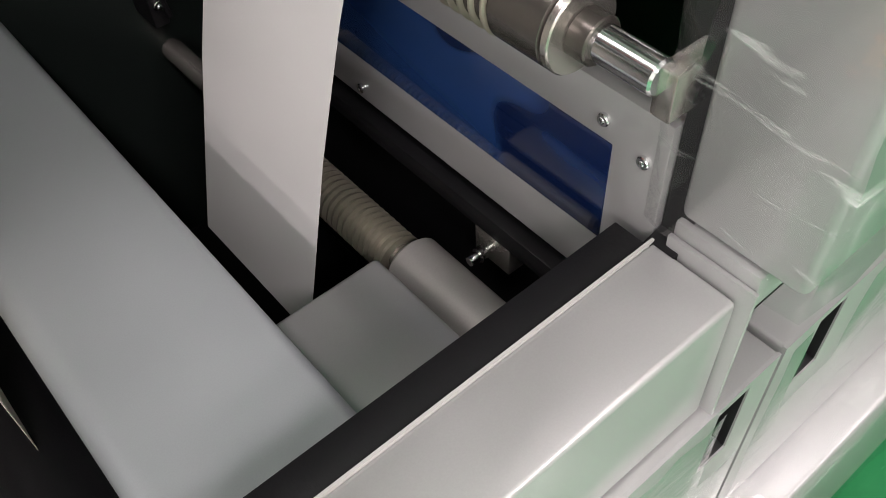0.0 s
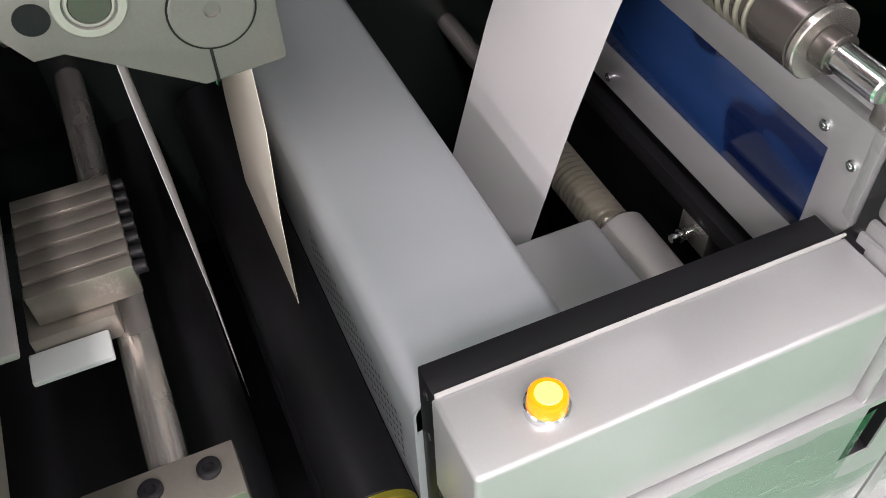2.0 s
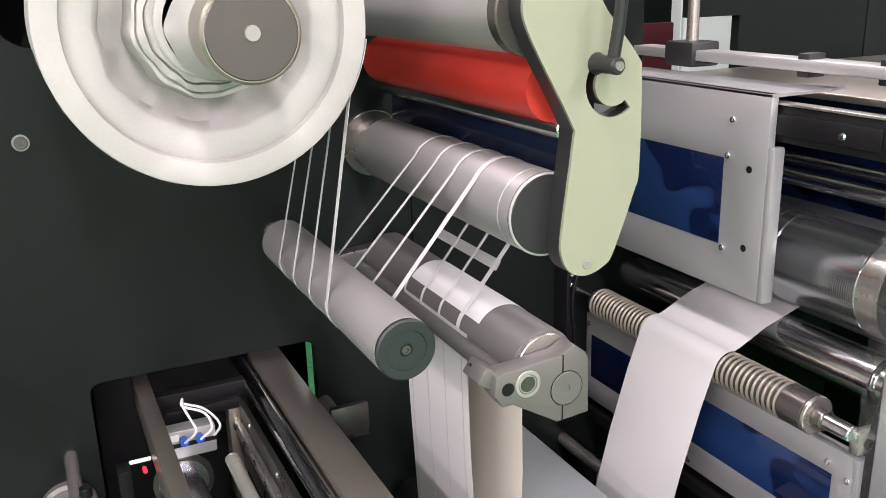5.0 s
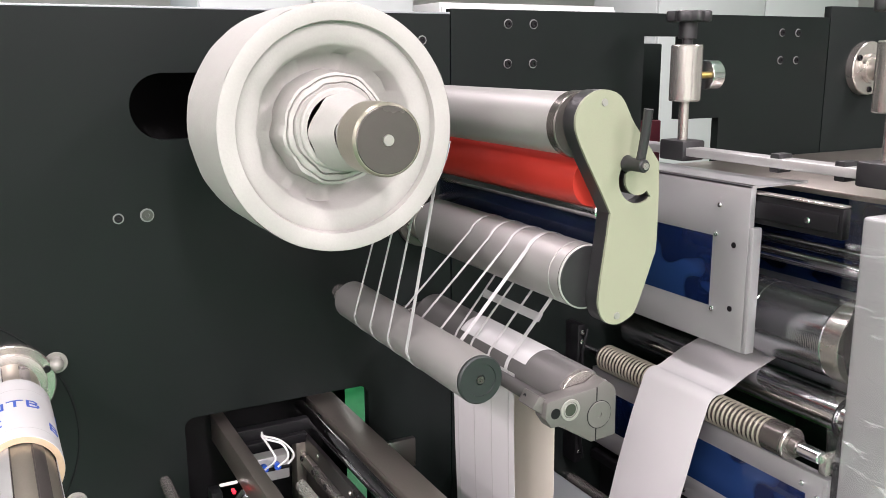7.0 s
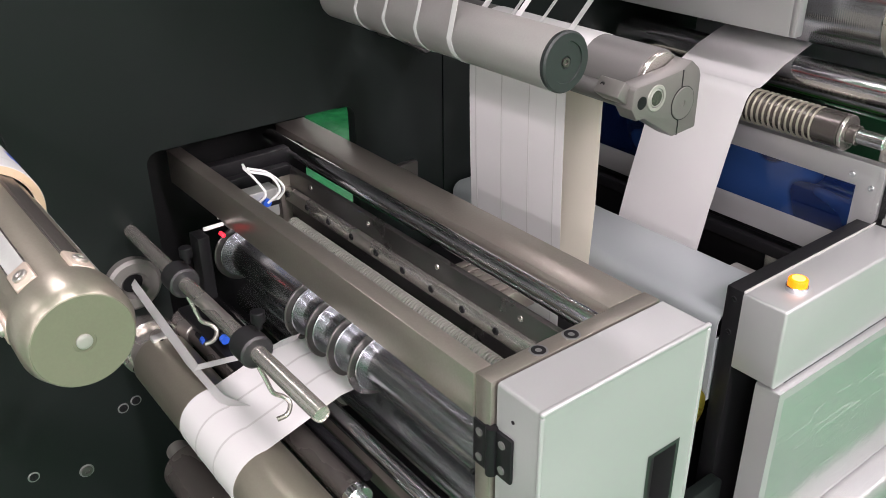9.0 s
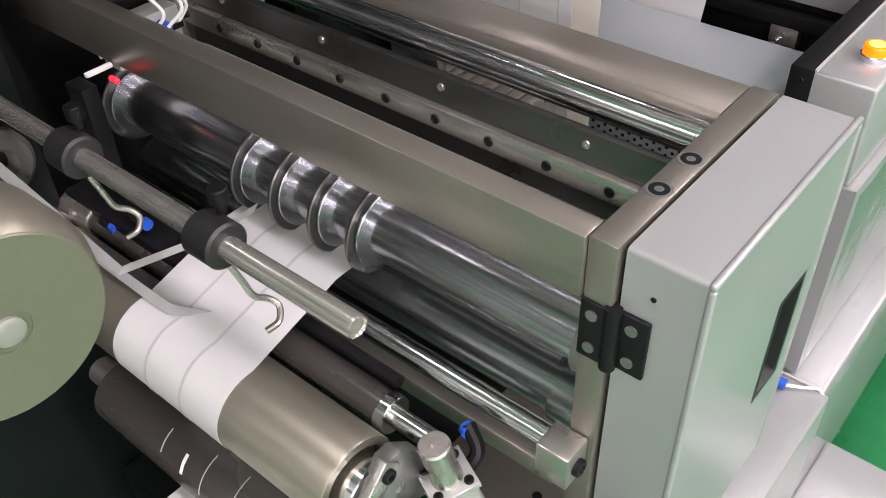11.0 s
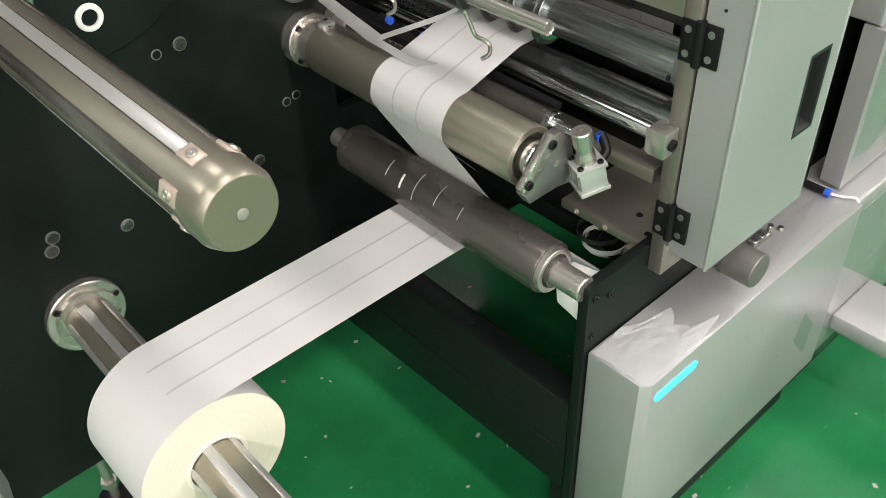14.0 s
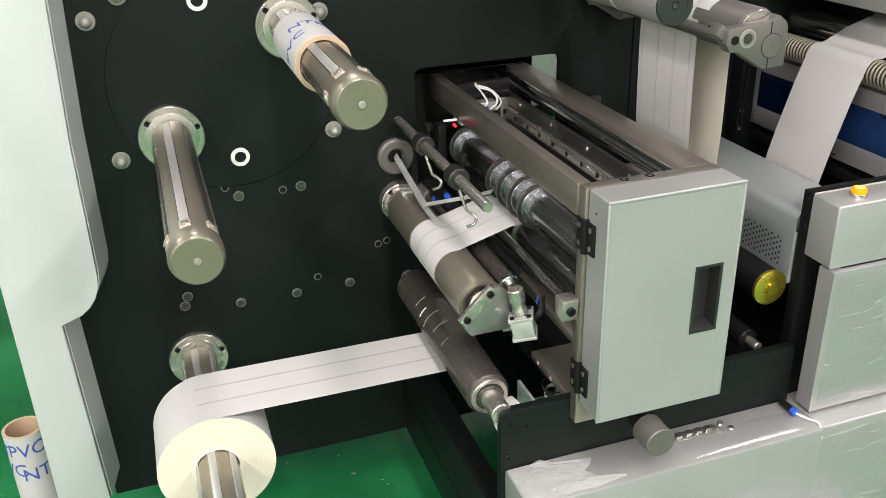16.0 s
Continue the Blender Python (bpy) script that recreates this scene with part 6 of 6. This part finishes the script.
for k, (x, z, r, y0, mat, nm) in enumerate(((0.040, 0.70, 0.030, 0.45, BLACK, "black"), (0.12, 0.60, 0.020, 0.45, BLACK, "dark"))):
    t = thing("lower_roller", nm + " steel roller below the slitting unit", "roller", at=(x, y0, z))
    part("body", rod(0, 0, r, 0.0, 0.55), mat, t)
    part("axle", rod(0, 0, 0.009, -0.03, 0.0), STEEL, t)
yel = thing("brake_roller", "black roller with a yellow anodised end", "roller", at=(0.135, 0.405, 0.718))
part("body", rod(0, 0, 0.034, 0.03, 0.59), BLACK, yel)
part("end_face", lathe([(0.03, 0.034), (0.024, 0.034), (0.022, 0.031), (0.022, 0.012), (0.016, 0.011), (0.016, 0.004)], 0, 0, n=40), YELLOW, yel, "yellow anodised end disc")
swp = thing("coiled_strip", "coiled black and white edge strip below the lower plate", "paper strip", at=(-0.245, 0.500, 0.560))
for k in range(5):
    z0 = -0.012 * k
    part("turn", lathe([(z0, 0.034), (z0 - 0.0085, 0.034), (z0 - 0.0085, 0.033), (z0, 0.033), (z0, 0.034)], 0.022 * (k // 2), 0, axis="z", y=-0.012 * (k % 3), n=40, caps=False), WHITEPL if k % 2 else PLASTIC, swp)
gsheet = thing("guide_sheet", "pale grey sheet steel guide below the lower plate", "guide sheet", at=(-0.30, 0.41, 0.49))
gp = box(0.0, 0.006, 0.0, 0.16, -0.03, 0.045, 0.001)
part("sheet", gp, CLAD, gsheet)
part("foot_fold", box(0.006, 0.06, 0.0, 0.16, -0.03, -0.026, 0.001), CLAD, gsheet)

# upright post at the far end of the lower guard
post = thing("mounting_post", "black steel post with bright bolts beside the guard", "post", at=(0.433, 0.965, 0.80))
part("upright", box(-0.008, 0.008, -0.008, 0.0345, 0.0, 0.30, 0.001), BLACK, post)
for z in (0.025, 0.068, 0.265, 0.285):
    screw_head(post, 0.0, -0.008, z, 0.0055, 0.006, mat=CHROME, name="bolt")
part("cable", tube([(0.012, -0.012, 0.29), (-0.002, -0.016, 0.24), (0.006, -0.012, 0.16), (-0.002, -0.014, 0.08), (0.008, -0.012, 0.01)], 0.003), BLACK, post)

# chips of paper swept about on the floor
rng = random.Random(11)
chips = bmesh.new()
for k in range(90):
    cx, cy, a, q = rng.uniform(-1.3, 0.6), rng.uniform(-0.3, 1.3), rng.uniform(0, 6.28), rng.uniform(0.002, 0.006)
    w = q * rng.uniform(0.3, 1.0)
    vs = [chips.verts.new((cx + u * math.cos(a) - v * math.sin(a), cy + u * math.sin(a) + v * math.cos(a), 0.0015 + rng.uniform(0, 0.002))) for u, v in ((-q, -w), (q, -w * 0.6), (q * 0.8, w), (-q * 0.9, w * 0.7))]
    chips.faces.new(vs)
bmesh.ops.solidify(chips, geom=chips.faces[:], thickness=0.0005)
tagged(part("paper_scrap", chips, PAPER), "small white paper chips lying on the green floor", "paper scraps", kind="stuff")

# ---- regulators on the cross bar ----
cb2 = thing("cross_bar", "pale square cross bar over the printing unit", "bar", at=(0.60, 0.40, 1.452))
part("bar", box(-0.020, 0.020, 0.0, 0.60, -0.008, 0.008, 0.002), ALU, cb2)
for yy in (0.105, 0.235):
    part("end_stop", box(-0.016, 0.016, yy - 0.01, yy + 0.01, -0.016, 0.016, 0.002), PLASTIC, cb2)
for yy in (0.476, 0.035):
    rg2 = thing("pressure_regulator", "steel pressure adjuster with star knob and gauge", "regulator", "pressure adjusters", at=(0.60, 0.40 + yy, 1.452))
    rg2.scale = (1.27, 1.27, 1.27)
    part("clamp", box(-0.022, 0.022, -0.026, 0.026, -0.014, 0.016, 0.003), PLASTIC, rg2)
    part("stem", lathe([(0.016, 0.0075), (0.075, 0.0075)], 0, 0, axis="z", n=24), STEEL, rg2)
    part("cylinder", lathe([(0.074, 0.022), (0.076, 0.0235), (0.155, 0.0235), (0.157, 0.022)], 0, 0, axis="z", n=48), STEEL, rg2)
    part("neck", lathe([(0.157, 0.008), (0.166, 0.008), (0.166, 0.0135), (0.190, 0.0135)], 0, 0, axis="z", n=24), PLASTIC, rg2)
    star = [((0.030 + 0.0035 * math.cos(7 * a)) * math.cos(a), (0.030 + 0.0035 * math.cos(7 * a)) * math.sin(a)) for a in [2 * math.pi * q / 84 for q in range(84)]]
    part("star_knob", plate(star, 0.190, 0.206, axis="z", bevel=0.003), PLASTIC, rg2, "black star knob")
    part("gauge_port", lathe([(0.023, 0.005), (0.036, 0.005)], 0, 0.112, axis="x", y=0, n=16), BRASS, rg2)
    part("gauge", lathe([(0.036, 0.0215), (0.037, 0.0225), (0.058, 0.0225), (0.060, 0.021)], 0, 0.112, axis="x", y=0, n=40), CHROME, rg2, "chrome pressure gauge")
    part("gauge_face", lathe([(0.0602, 0.0205), (0.0606, 0.020)], 0, 0.112, axis="x", y=0, n=40), WHITEPL, rg2)
fl2 = thing("bearing_flange", "satin steel bearing flange on the machine plate", "flange", at=(1.27, WY, 1.60))
part("flange", lathe([(0, 0.062), (-0.018, 0.062), (-0.02, 0.06), (-0.02, 0.035), (-0.03, 0.034), (-0.03, 0.02)], 0, 0, n=56), STEEL, fl2)
part("shaft", rod(0, 0, 0.028, -0.12, 0.0), STEEL, fl2)
for a in (30, 150, 270):
    screw_head(fl2, 0.049 * math.cos(radians(a)), -0.02, 0.049 * math.sin(radians(a)), 0.007, 0.004, mat=BLACK)
pnl = thing("brown_deck", "dull brown steel deck plate behind the cross bar", "deck plate", at=(0.62, 0.43, 1.40))
part("plate", box(0.02, 1.3, 0.02, 0.55, 0.0, 0.010, 0.002), FRAME, pnl)
mar = thing("switch_cabinet", "dark slate cabinet with a maroon door behind the machine", "cabinet", at=(0.50, 1.22, 0.0))
part("body", box(0, 0.36, 0.02, 0.3, 0, 1.66, 0.004), DARK, mar)
part("door", box(0.01, 0.35, 0.0, 0.018, 1.30, 1.48, 0.003), MAROON, mar, "maroon painted door")
